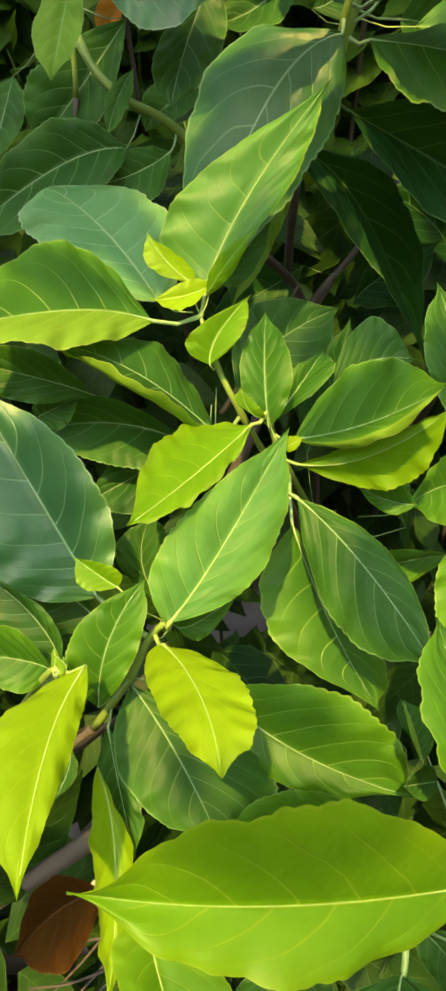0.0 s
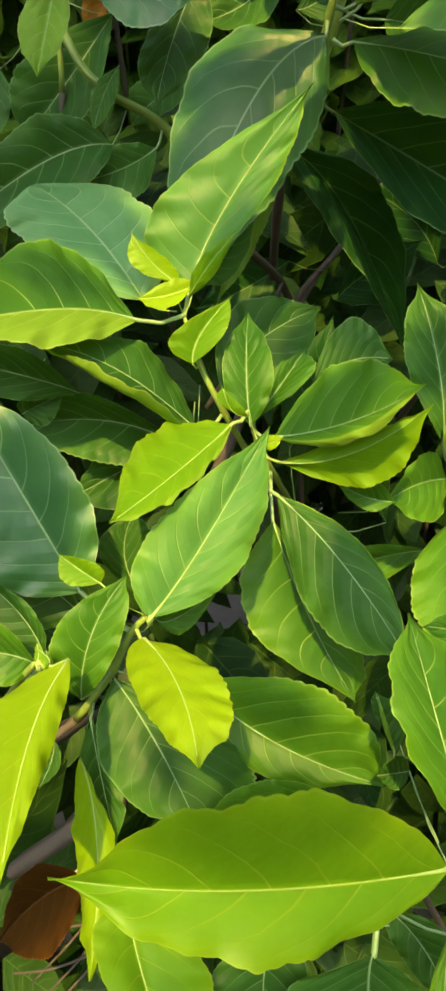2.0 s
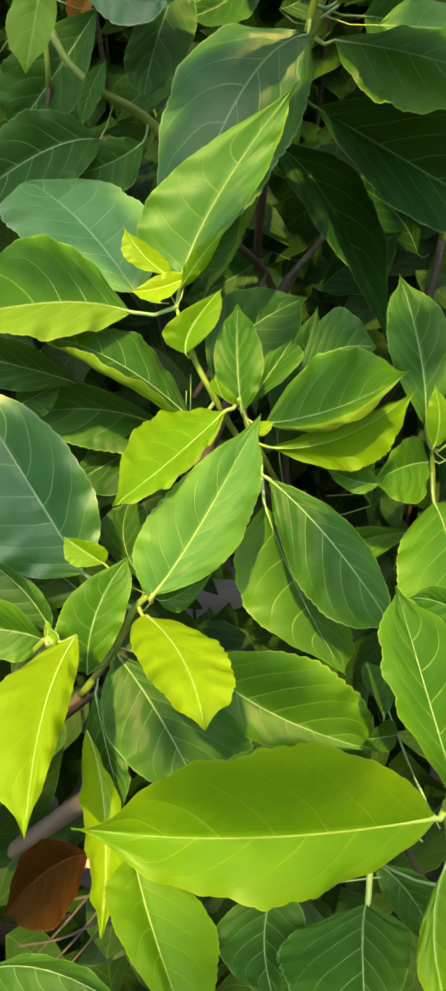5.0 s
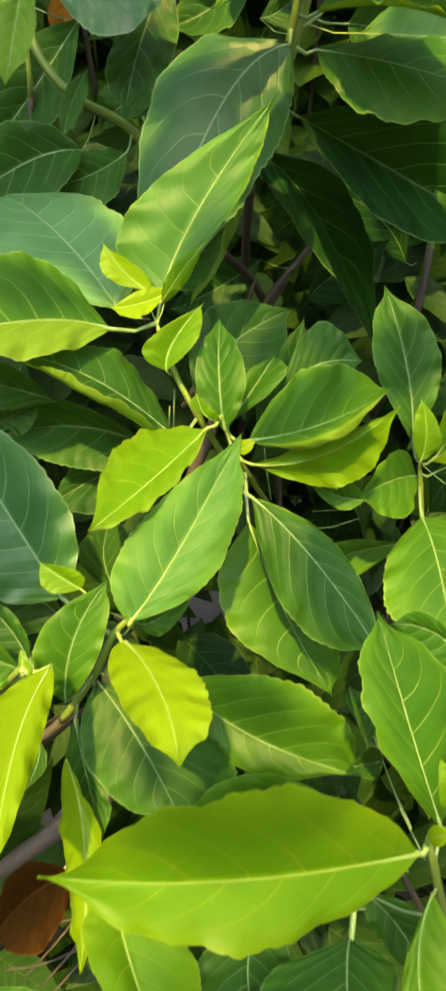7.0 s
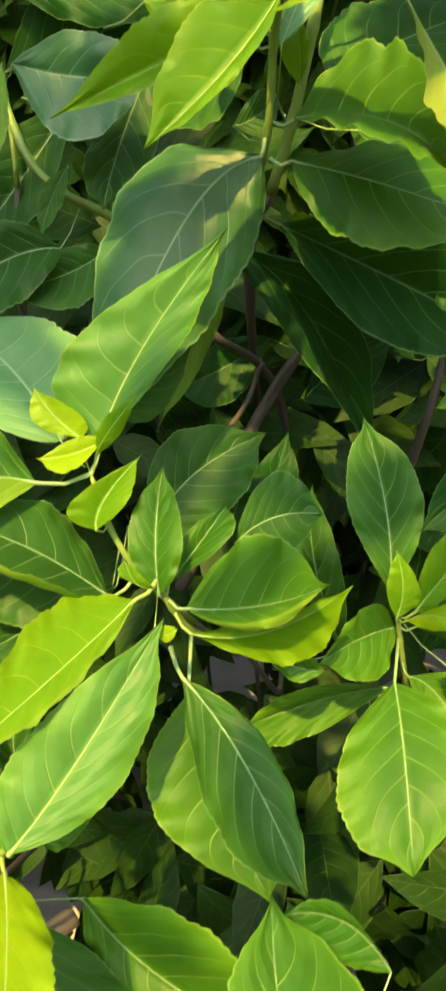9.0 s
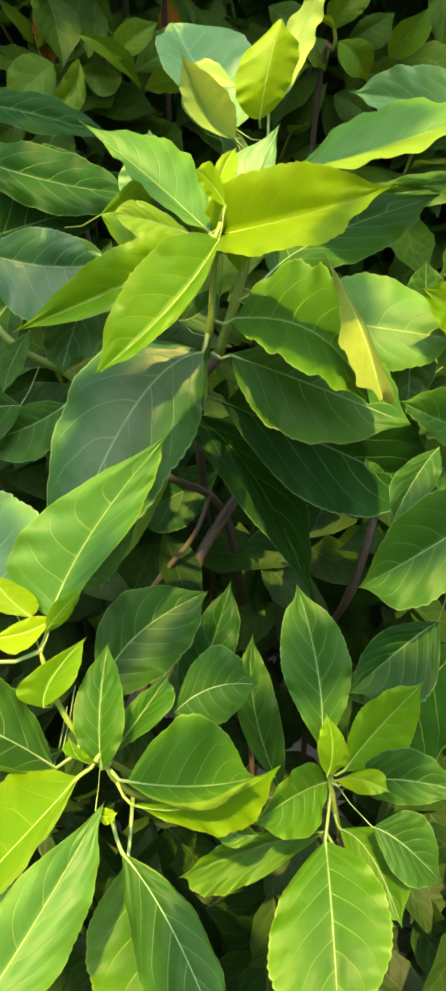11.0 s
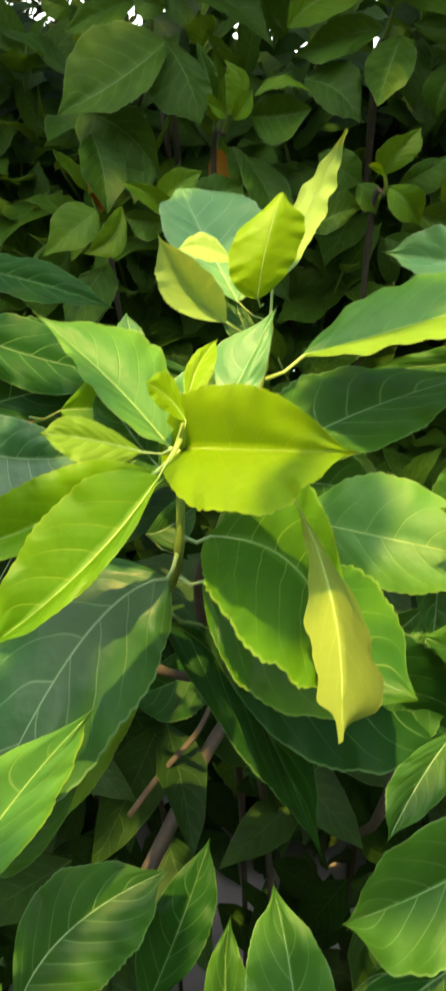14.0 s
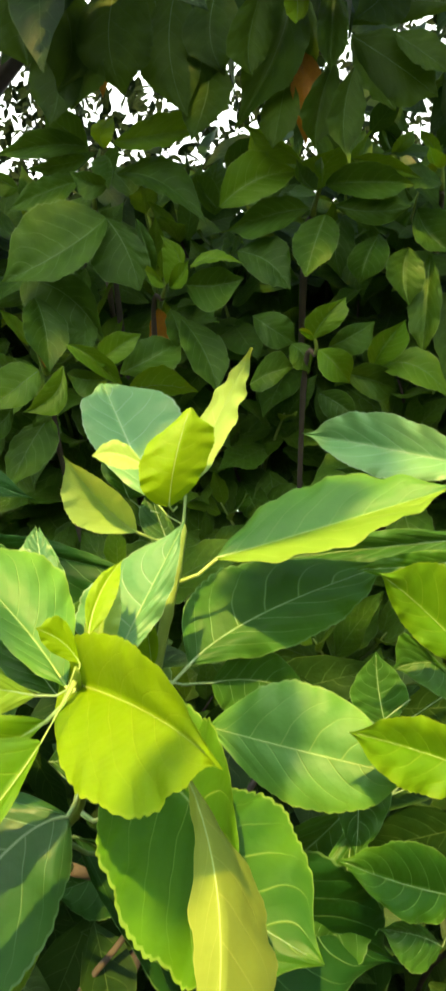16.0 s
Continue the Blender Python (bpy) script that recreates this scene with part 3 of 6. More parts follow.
for cx, cy, cz, spread, count in ((-0.60, -1.02, 3.36, 0.07, 34), (-0.50, -0.88, 3.56, 0.06, 30), (-0.46, -1.10, 4.02, 0.06, 14)):  # its low boughs, leaf clumps added to shade the shrub's left
    for k in range(count):
        crown.append((rnd.gauss(cx, spread), cy + rnd.uniform(-0.12, 0.12), max(min(3.02, cz - 0.05), rnd.gauss(cz, spread))))
for k in range(14):  # loose twigs
    crown.append((rnd.choice((rnd.uniform(-0.8, -0.55), rnd.uniform(0.15, 0.6))), rnd.uniform(-1.5, -1.1), rnd.uniform(3.3, 4.2)))
ob = leaf_mass("crown", [(a + 1.2, b + 3.2, c) for a, b, c in crown], rnd, 0.21, "dense green leaves", "crown")
for key in ("category", "kind"):
    del ob[key]
ob.parent = shade_tree
# unseen single leaves on twigs, added in the sunbeams to dapple the shrub
ACROSS = (Vector((1, 0, 0)) - SUN_DIR * SUN_DIR.x).normalized()
UPWARD = -SUN_DIR.cross(ACROSS)
for a, b, size, angle in SHADE_SPRIGS:
    heart = ACROSS * a + UPWARD * b - SUN_DIR * 2.55 - shade_tree.location
    d = ACROSS * math.cos(radians(angle)) + UPWARD * math.sin(radians(angle))
    ob = new("leaf", rnd.choice(OLD))
    ob.parent = shade_tree
    ob.matrix_local = aim(heart - d * size * 0.5, d, -SUN_DIR, size)
    foot = heart - d * size * 0.5 + SUN_DIR * 0.003
    bm = bmesh.new()
    tube(bm, smooth_line([foot, foot - d * 0.03 - SUN_DIR * 0.02, foot - d * 0.02 - SUN_DIR * 0.30], 4), [0.0012] * 9, 5)
    part("twig", bm, BARK, shade_tree)
# trees far behind, through whose tops the white sky shows
rnd = random.Random(33)
far = []
for k in range(11000):
    x = rnd.uniform(-6, 7)
    ceiling_z = 3.6 + 1.1 * math.sin(x * 1.3) + 0.6 * math.sin(x * 3.7 + 1)
    zz = rnd.uniform(0.3, 6.5)
    if zz < ceiling_z * 0.85 or rnd.random() < 0.36:
        far.append((x, rnd.uniform(7.0, 9.0), zz))
leaf_mass("far_trees", far, rnd, 0.24, "dark distant trees against the white sky", "trees", FAR_SILHOUETTE)
fine = []
for k in range(8500):
    x, zz = rnd.uniform(-3.2, 3.6), rnd.uniform(2.2, 5.2)
    if x > 0.7 or math.sin(x * 4.1 + zz * 2.3) + math.sin(zz * 5.2 - x * 1.7) < 0.9 or rnd.random() < 0.42:
        fine.append((x, rnd.uniform(5.6, 6.8), zz))
leaf_mass("far_twigs", fine, rnd, 0.10, "fine dark leaves of distant trees against the sky", "trees", FAR_SILHOUETTE)

m, nodes, links = material("white hazy sky")
glow = nodes.new("ShaderNodeEmission")
glow.inputs["Color"].default_value = (1.0, 0.98, 0.95, 1)
glow.inputs["Strength"].default_value = 1.0
links.new(glow.outputs[0], nodes["Material Output"].inputs["Surface"])
bm = bmesh.new()
bm.faces.new([bm.verts.new(q) for q in ((-22, 24, -0.1), (22, 24, -0.1), (22, 24, 22), (-22, 24, 22))])
tagged(part("backdrop", bm, m, None), "white hazy sky behind the trees", "sky", kind="structure")

# ---- foreground ----
# foreground shoots: canes with their leaves
shoot_a = shoot("upright green shoot with broad leaves and a yellow bud", [(0.015, 0.555, 1.238), (0.027, 0.547, 1.203), (0.046, 0.552, 1.163), (0.078, 0.606, 1.090), (0.108, 0.727, 0.978), (0.133, 1.215, 0.607), (0.158, 1.477, -0.020)], 0.0018, 0.0034)
leaf(shoot_a, (0.018, 0.578, 1.254), (0.050, 0.595, 1.318), (0.109, 0.599, 1.395), (-0.052, 0.000, 0.002), (0.042, -0.002, 0.022), "s", (0.015, 0.555, 1.238), peak=0.42, full=2.2, wave=1.0, under="right", curl=1.5, roll_from=0.75)
leaf(shoot_a, (-0.021, 0.618, 1.241), (-0.065, 0.646, 1.293), (-0.106, 0.639, 1.326), (-0.044, -0.033, -0.012), (0.052, 0.033, 0.012), "t", (0.009, 0.566, 1.239), peak=0.55, full=1.1, wave=1.0)
# lower half of the next leaf: sunlight put into its colour by tone u
leaf(shoot_a, (-0.018, 0.540, 1.237), (-0.071, 0.510, 1.249), (-0.140, 0.446, 1.245), (-0.003, -0.048, -0.016), (-0.014, 0.031, 0.042), "g", (0.015, 0.555, 1.238), peak=0.45, full=2.2, wave=1.0, under="left")
leaf(shoot_a, (0.019, 0.560, 1.251), (0.032, 0.548, 1.272), (0.054, 0.541, 1.299), (-0.004, 0.003, 0.007), (0.007, -0.001, -0.002), "y", None, peak=0.45, full=2.2, wave=1.0)
leaf(shoot_a, (0.008, 0.564, 1.261), (-0.010, 0.567, 1.276), (-0.023, 0.571, 1.295), (-0.013, -0.005, -0.003), (0.015, 0.013, -0.003), "Y", (0.015, 0.555, 1.238), peak=0.45, full=2.2, wave=1.0)
leaf(shoot_a, (0.023, 0.564, 1.259), (0.003, 0.555, 1.252), (-0.020, 0.549, 1.251), (-0.001, -0.017, -0.007), (0.002, 0.002, 0.011), "Y", (0.015, 0.555, 1.238), peak=0.45, full=2.2, wave=1.0)
leaf(shoot_a, (0.022, 0.529, 1.208), (0.028, 0.537, 1.228), (0.052, 0.551, 1.254), (-0.019, -0.012, 0.004), (0.021, -0.008, 0.010), "y", (0.027, 0.548, 1.204), peak=0.40, full=2.2, wave=1.0)
leaf(shoot_a, (0.027, 0.534, 1.153), (-0.029, 0.514, 1.206), (-0.084, 0.496, 1.230), (-0.005, -0.047, -0.013), (0.007, 0.034, 0.015), "m", (0.045, 0.552, 1.165), peak=0.45, full=2.2, wave=1.0, under="left", curl=2.0, roll_from=0.5)
leaf(shoot_a, (-0.062, 0.533, 1.185), (-0.100, 0.525, 1.200), (-0.162, 0.517, 1.217), (-0.023, -0.012, -0.011), (-0.010, -0.004, 0.024), "m", None, peak=0.45, full=2.2, wave=1.0)
leaf(shoot_a, (0.019, 0.632, 1.257), (0.043, 0.667, 1.274), (0.080, 0.711, 1.313), (0.000, 0.007, 0.018), (0.013, -0.007, -0.017), "m", (0.016, 0.574, 1.243), peak=0.45, full=2.2, wave=1.0)
shoot_b = shoot("green shoot with upright young leaves", [(0.063, 0.523, 1.176), (0.070, 0.530, 1.149), (0.087, 0.558, 1.109), (0.119, 0.662, 1.023), (0.156, 0.797, 0.877), (0.181, 1.285, 0.544), (0.206, 1.547, -0.020)], 0.0018, 0.0034)
leaf(shoot_b, (0.064, 0.518, 1.165), (0.061, 0.533, 1.201), (0.063, 0.568, 1.239), (-0.018, -0.004, 0.006), (0.019, -0.006, 0.007), "g", (0.066, 0.525, 1.167), peak=0.45, full=1.8, wave=1.0)
leaf(shoot_b, (0.068, 0.538, 1.163), (0.087, 0.554, 1.184), (0.108, 0.572, 1.210), (-0.008, -0.002, 0.011), (0.025, -0.006, 0.013), "g", (0.067, 0.527, 1.160), peak=0.45, full=2.2, wave=1.0)
leaf(shoot_b, (0.045, 0.633, 1.153), (0.072, 0.664, 1.193), (0.136, 0.697, 1.223), (-0.016, 0.007, 0.035), (0.039, -0.002, -0.022), "m", None, peak=0.45, full=1.7, wave=1.0)
leaf(shoot_b, (0.113, 0.562, 1.183), (0.142, 0.569, 1.201), (0.177, 0.572, 1.202), (0.001, 0.008, 0.032), (0.003, -0.007, -0.030), "m", None, peak=0.45, full=1.7, wave=1.0)
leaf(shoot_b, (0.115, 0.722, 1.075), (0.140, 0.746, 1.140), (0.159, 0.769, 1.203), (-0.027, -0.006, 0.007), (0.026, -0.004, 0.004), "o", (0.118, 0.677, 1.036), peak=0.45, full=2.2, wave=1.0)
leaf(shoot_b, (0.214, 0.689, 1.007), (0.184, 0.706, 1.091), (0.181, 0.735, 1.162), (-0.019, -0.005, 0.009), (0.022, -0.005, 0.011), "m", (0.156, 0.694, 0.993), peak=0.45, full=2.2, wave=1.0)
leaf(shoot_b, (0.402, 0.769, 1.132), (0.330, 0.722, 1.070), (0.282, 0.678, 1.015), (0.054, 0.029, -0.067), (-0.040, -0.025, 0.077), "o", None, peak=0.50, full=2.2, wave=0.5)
# the bright near margin here is painted sunlight, tone u on the upper face
leaf(shoot_b, (0.083, 0.515, 1.157), (0.131, 0.483, 1.179), (0.170, 0.449, 1.214), (0.006, 0.027, 0.039), (0.003, -0.019, -0.006), "g", (0.068, 0.528, 1.157), peak=0.40, full=2.2, wave=1.0, under="right", curl=-1.3, roll_from=0.5)
leaf(shoot_b, (0.085, 0.514, 1.138), (0.136, 0.499, 1.150), (0.189, 0.494, 1.188), (0.006, -0.003, 0.017), (0.026, 0.002, -0.022), "y", (0.071, 0.533, 1.145), peak=0.45, full=2.2, wave=1.0, camber=-1)
leaf(shoot_b, (0.051, 0.501, 1.172), (0.013, 0.433, 1.160), (-0.020, 0.368, 1.156), (0.010, -0.021, -0.011), (-0.021, 0.058, 0.007), "y", (0.063, 0.523, 1.176), peak=0.50, full=2.2, wave=1.0, under="left", curl=1.3, roll_from=0.5)
leaf(shoot_b, (0.082, 0.482, 1.125), (0.123, 0.440, 1.094), (0.160, 0.377, 1.054), (0.023, 0.002, 0.004), (-0.017, -0.015, -0.037), "m", (0.071, 0.511, 1.129), peak=0.48, full=2.2, wave=1.0, under="left", curl=1.8, roll_from=0.78)
leaf(shoot_b, (0.082, 0.510, 1.092), (0.107, 0.472, 1.034), (0.141, 0.437, 0.980), (0.042, 0.017, -0.027), (-0.047, -0.012, 0.005), "g", (0.082, 0.550, 1.121), peak=0.50, full=2.2, wave=1.0)
leaf(shoot_b, (0.178, 0.528, 1.100), (0.154, 0.529, 1.104), (0.133, 0.545, 1.111), (-0.002, -0.006, -0.008), (0.003, -0.002, 0.015), "g", (0.142, 0.567, 1.073), peak=0.45, full=2.2, wave=1.0)
leaf(shoot_b, (0.061, 0.515, 1.173), (0.050, 0.510, 1.179), (0.043, 0.511, 1.197), (-0.010, -0.003, 0.007), (0.006, -0.001, 0.004), "y", (0.063, 0.523, 1.176), peak=0.45, full=2.2, wave=1.0)
leaf(shoot_b, (0.067, 0.471, 1.169), (0.074, 0.465, 1.169), (0.083, 0.461, 1.176), (0.002, 0.001, 0.006), (0.002, -0.004, -0.003), "Y", (0.063, 0.523, 1.176), peak=0.45, full=2.2, wave=1.0)
shoot_c = shoot("low green shoot with a drooping yellow leaf", [(-0.002, 0.377, 1.091), (-0.012, 0.379, 1.079), (-0.025, 0.381, 1.050), (-0.053, 0.395, 1.001), (-0.091, 0.443, 0.932), (-0.066, 0.931, 0.578), (-0.041, 1.193, -0.020)], 0.0018, 0.0034)
leaf(shoot_c, (0.001, 0.366, 1.097), (0.031, 0.406, 1.125), (0.074, 0.465, 1.181), (-0.027, -0.004, 0.018), (0.033, 0.005, -0.003), "s", (-0.002, 0.377, 1.091), peak=0.42, full=1.8, wave=1.0)
leaf(shoot_c, (-0.045, 0.399, 1.095), (-0.073, 0.412, 1.144), (-0.118, 0.436, 1.220), (-0.040, -0.021, -0.018), (0.032, -0.006, 0.021), "v", (-0.012, 0.379, 1.079), peak=0.50, full=1.7, wave=1.0)
leaf(shoot_c, (-0.047, 0.415, 1.067), (-0.087, 0.427, 1.097), (-0.136, 0.439, 1.125), (-0.017, -0.017, -0.025), (0.004, -0.002, 0.024), "m", (-0.027, 0.382, 1.045), peak=0.45, full=2.2, wave=1.0)
leaf(shoot_c, (-0.040, 0.353, 1.050), (-0.033, 0.362, 1.088), (-0.013, 0.378, 1.118), (-0.020, -0.006, 0.006), (0.019, -0.005, 0.004), "g", (-0.025, 0.381, 1.050), peak=0.45, full=1.7, wave=1.0)
leaf(shoot_c, (-0.028, 0.373, 1.116), (-0.041, 0.376, 1.124), (-0.052, 0.379, 1.132), (-0.007, -0.007, -0.005), (0.012, -0.004, 0.005), "y", (-0.002, 0.377, 1.091), peak=0.45, full=2.2, wave=1.0)
leaf(shoot_c, (-0.003, 0.367, 1.082), (0.020, 0.302, 1.097), (0.031, 0.249, 1.095), (0.027, -0.015, 0.006), (-0.019, -0.005, -0.009), "Y", (-0.009, 0.378, 1.082), peak=0.35, full=1.3, wave=1.0)
leaf(shoot_c, (-0.025, 0.384, 1.041), (0.002, 0.359, 1.012), (0.029, 0.329, 0.972), (0.058, 0.006, -0.020), (-0.030, -0.012, -0.013), "m", (-0.029, 0.383, 1.043), peak=0.50, full=1.7, wave=1.0)
leaf(shoot_c, (0.027, 0.399, 1.026), (0.076, 0.369, 1.003), (0.143, 0.344, 0.991), (0.036, -0.006, 0.040), (-0.017, -0.006, -0.014), "g", (-0.025, 0.381, 1.050), peak=0.48, full=1.8, wave=1.0)
leaf(shoot_c, (0.000, 0.404, 1.073), (0.014, 0.404, 1.073), (0.044, 0.413, 1.093), (0.002, 0.001, 0.011), (0.006, -0.005, -0.007), "g", (-0.012, 0.379, 1.077), peak=0.45, full=2.2, wave=1.0)
leaf(shoot_c, (-0.008, 0.441, 1.061), (-0.024, 0.453, 1.090), (-0.017, 0.465, 1.120), (-0.017, -0.002, 0.009), (0.020, 0.002, 0.016), "m", (-0.019, 0.382, 1.062), peak=0.45, full=2.2, wave=1.0)
leaf(shoot_c, (-0.039, 0.369, 1.022), (-0.031, 0.350, 0.991), (-0.021, 0.330, 0.958), (0.014, -0.006, -0.002), (-0.013, 0.010, -0.010), "m", (-0.039, 0.388, 1.026), peak=0.45, full=2.2, wave=1.0)
leaf(shoot_c, (-0.042, 0.345, 1.013), (-0.031, 0.320, 0.969), (-0.031, 0.273, 0.921), (0.013, -0.006, -0.016), (-0.014, 0.003, -0.027), "Y", None, peak=0.45, full=1.6, wave=1.0)
leaf(shoot_c, (-0.071, 0.396, 0.985), (-0.071, 0.390, 0.972), (-0.081, 0.382, 0.951), (0.006, -0.005, -0.002), (-0.011, -0.002, 0.001), "m", (-0.060, 0.405, 0.987), peak=0.45, full=2.2, wave=1.0)
shoot_d = shoot("small green shoot tip with a long yellow leaf", [(-0.057, 0.329, 1.093), (-0.073, 0.346, 1.067), (-0.100, 0.380, 1.014), (-0.145, 0.444, 0.901), (-0.120, 0.932, 0.559), (-0.095, 1.194, -0.020)], 0.0018, 0.0034)
leaf(shoot_d, (-0.040, 0.329, 1.094), (-0.047, 0.271, 1.093), (-0.045, 0.205, 1.078), (0.010, -0.008, -0.005), (-0.029, -0.018, 0.003), "Y", (-0.057, 0.329, 1.093), peak=0.42, full=1.7, wave=1.0)
leaf(shoot_d, (-0.061, 0.344, 1.080), (-0.078, 0.341, 1.090), (-0.112, 0.342, 1.093), (-0.006, -0.012, -0.011), (-0.006, -0.003, 0.024), "g", (-0.066, 0.338, 1.079), peak=0.45, full=1.7, wave=1.0)
leaf(shoot_d, (-0.063, 0.368, 1.069), (-0.080, 0.378, 1.096), (-0.113, 0.388, 1.120), (-0.021, -0.009, -0.009), (0.009, -0.004, 0.005), "m", (-0.076, 0.349, 1.062), peak=0.45, full=2.2, wave=1.0)
leaf(shoot_d, (-0.054, 0.328, 1.090), (-0.050, 0.329, 1.094), (-0.058, 0.332, 1.100), (-0.005, 0.000, 0.004), (-0.002, -0.004, -0.003), "y", (-0.057, 0.329, 1.093), peak=0.45, full=2.2, wave=1.0)
shoot_e = shoot("green shoot with one very large pointed leaf", [(0.145, 0.237, 1.058), (0.154, 0.245, 1.028), (0.175, 0.270, 0.960), (0.219, 0.320, 0.824), (0.244, 0.808, 0.511), (0.269, 1.070, -0.020)], 0.0018, 0.0034)
leaf(shoot_e, (0.141, 0.235, 1.050), (0.051, 0.202, 1.078), (-0.022, 0.191, 1.099), (-0.006, -0.021, -0.013), (-0.001, -0.008, 0.059), "y", (0.147, 0.239, 1.052), peak=0.40, full=2.2, wave=0.9)
leaf(shoot_e, (0.162, 0.262, 1.036), (0.143, 0.275, 1.094), (0.137, 0.324, 1.126), (-0.024, -0.003, 0.015), (0.037, 0.023, -0.008), "g", (0.153, 0.244, 1.029), peak=0.48, full=2.2, wave=1.0)
leaf(shoot_e, (0.191, 0.314, 1.092), (0.170, 0.323, 1.111), (0.142, 0.316, 1.123), (-0.007, -0.008, -0.012), (-0.006, -0.001, 0.014), "g", (0.162, 0.266, 1.071), peak=0.45, full=2.2, wave=1.0)
leaf(shoot_e, (0.156, 0.264, 1.040), (0.155, 0.267, 1.063), (0.155, 0.279, 1.075), (-0.008, -0.003, 0.003), (0.011, -0.002, 0.001), "y", None, peak=0.45, full=2.2, wave=1.0)
leaf(shoot_e, (0.180, 0.263, 1.039), (0.174, 0.264, 1.075), (0.173, 0.274, 1.098), (-0.008, -0.004, 0.001), (0.011, -0.003, 0.004), "Y", None, peak=0.45, full=2.2, wave=1.0)
leaf(shoot_e, (0.143, 0.233, 1.063), (0.144, 0.223, 1.074), (0.150, 0.219, 1.080), (-0.001, 0.001, 0.006), (0.000, -0.003, -0.003), "Y", (0.145, 0.237, 1.058), peak=0.45, full=2.2, wave=1.0)
leaf(shoot_e, (0.117, 0.250, 0.973), (0.116, 0.243, 0.941), (0.120, 0.223, 0.879), (0.025, -0.008, -0.003), (-0.045, 0.005, -0.026), "m", None, peak=0.35, full=1.5, wave=1.0)
bm = bmesh.new()
tube(bm, smooth_line([Vector(q) - shoot_e.location for q in ((0.122, 0.267, 0.990), (0.120, 0.259, 0.982), (0.118, 0.251, 0.974), (0.117, 0.250, 0.973))], 4), [0.0017] * 13, 7)
part("leaf_stalk", bm, RIB_YOUNG, shoot_e, "bright yellow leaf stalk")
leaf(shoot_e, (0.157, 0.249, 1.005), (0.145, 0.224, 0.980), (0.152, 0.196, 0.948), (0.019, -0.014, 0.001), (-0.010, -0.008, -0.008), "y", (0.160, 0.252, 1.007), peak=0.45, full=2.2, wave=1.0)
leaf(shoot_e, (0.135, 0.295, 0.949), (0.158, 0.284, 0.927), (0.176, 0.267, 0.891), (0.018, -0.002, 0.006), (-0.014, -0.004, -0.001), "m", (0.177, 0.272, 0.953), peak=0.45, full=2.2, wave=1.0)
leaf(shoot_e, (0.120, 0.328, 0.990), (0.070, 0.319, 0.995), (0.019, 0.294, 0.995), (-0.003, -0.026, -0.027), (-0.012, 0.002, 0.022), "g", (0.155, 0.280, 0.983), peak=0.45, full=2.2, wave=1.0)
leaf(shoot_e, (0.149, 0.326, 1.020), (0.138, 0.321, 1.023), (0.127, 0.316, 1.026), (0.001, -0.005, -0.007), (0.001, -0.002, 0.015), "m", (0.159, 0.269, 1.005), peak=0.45, full=2.2, wave=1.0)
leaf(shoot_e, (0.150, 0.352, 1.016), (0.141, 0.360, 1.033), (0.135, 0.366, 1.045), (-0.008, -0.001, 0.003), (0.009, -0.002, 0.002), "m", (0.160, 0.296, 0.998), peak=0.45, full=2.2, wave=1.0)
leaf(shoot_c, (-0.009, 0.276, 0.984), (0.003, 0.248, 0.955), (0.025, 0.214, 0.911), (0.035, 0.006, -0.014), (-0.021, -0.006, 0.017), "y", None, peak=0.45, full=2.2, wave=1.0)
leaf(shoot_e, (0.074, 0.285, 0.950), (0.065, 0.271, 0.918), (0.072, 0.254, 0.880), (0.023, -0.008, 0.007), (-0.029, -0.003, 0.002), "m", (0.131, 0.273, 0.964), peak=0.45, full=2.2, wave=1.0)
leaf(shoot_d, (-0.127, 0.313, 0.833), (-0.076, 0.304, 0.849), (-0.014, 0.280, 0.834), (0.014, -0.003, 0.016), (0.000, -0.019, -0.021), "m", (-0.132, 0.364, 0.865), peak=0.45, full=2.2, wave=1.0)
shoot_f = shoot("green shoot with upright pointed leaf", [(0.241, 0.598, 1.104), (0.246, 0.603, 1.079), (0.260, 0.624, 1.015), (0.287, 0.676, 0.883), (0.312, 1.163, 0.547), (0.337, 1.426, -0.020)], 0.0018, 0.0034)
leaf(shoot_f, (0.235, 0.604, 1.121), (0.232, 0.629, 1.179), (0.213, 0.659, 1.249), (-0.033, -0.005, 0.016), (0.026, -0.006, 0.017), "m", (0.241, 0.598, 1.104), peak=0.50, full=2.2, wave=1.0)
leaf(shoot_f, (0.238, 0.586, 1.109), (0.241, 0.588, 1.136), (0.234, 0.591, 1.166), (-0.013, -0.003, 0.004), (0.013, -0.002, -0.002), "y", (0.241, 0.598, 1.104), peak=0.45, full=2.2, wave=1.0)
leaf(shoot_f, (0.252, 0.588, 1.113), (0.276, 0.589, 1.151), (0.309, 0.582, 1.202), (-0.009, 0.002, 0.026), (0.024, -0.009, -0.013), "y", (0.241, 0.598, 1.104), peak=0.45, full=2.2, wave=1.0)
leaf(shoot_f, (0.243, 0.574, 1.114), (0.258, 0.554, 1.131), (0.278, 0.541, 1.130), (0.012, -0.002, 0.011), (0.003, -0.008, -0.008), "Y", (0.241, 0.598, 1.104), peak=0.45, full=2.2, wave=1.0)
leaf(shoot_f, (0.243, 0.606, 1.088), (0.210, 0.579, 1.094), (0.176, 0.548, 1.091), (0.008, -0.016, -0.029), (0.002, 0.002, 0.027), "g", (0.244, 0.601, 1.088), peak=0.45, full=2.2, wave=1.0)
leaf(shoot_f, (0.256, 0.596, 1.095), (0.293, 0.567, 1.121), (0.338, 0.545, 1.127), (0.005, 0.001, 0.029), (0.006, -0.014, -0.013), "m", (0.243, 0.600, 1.093), peak=0.45, full=2.2, wave=1.0)
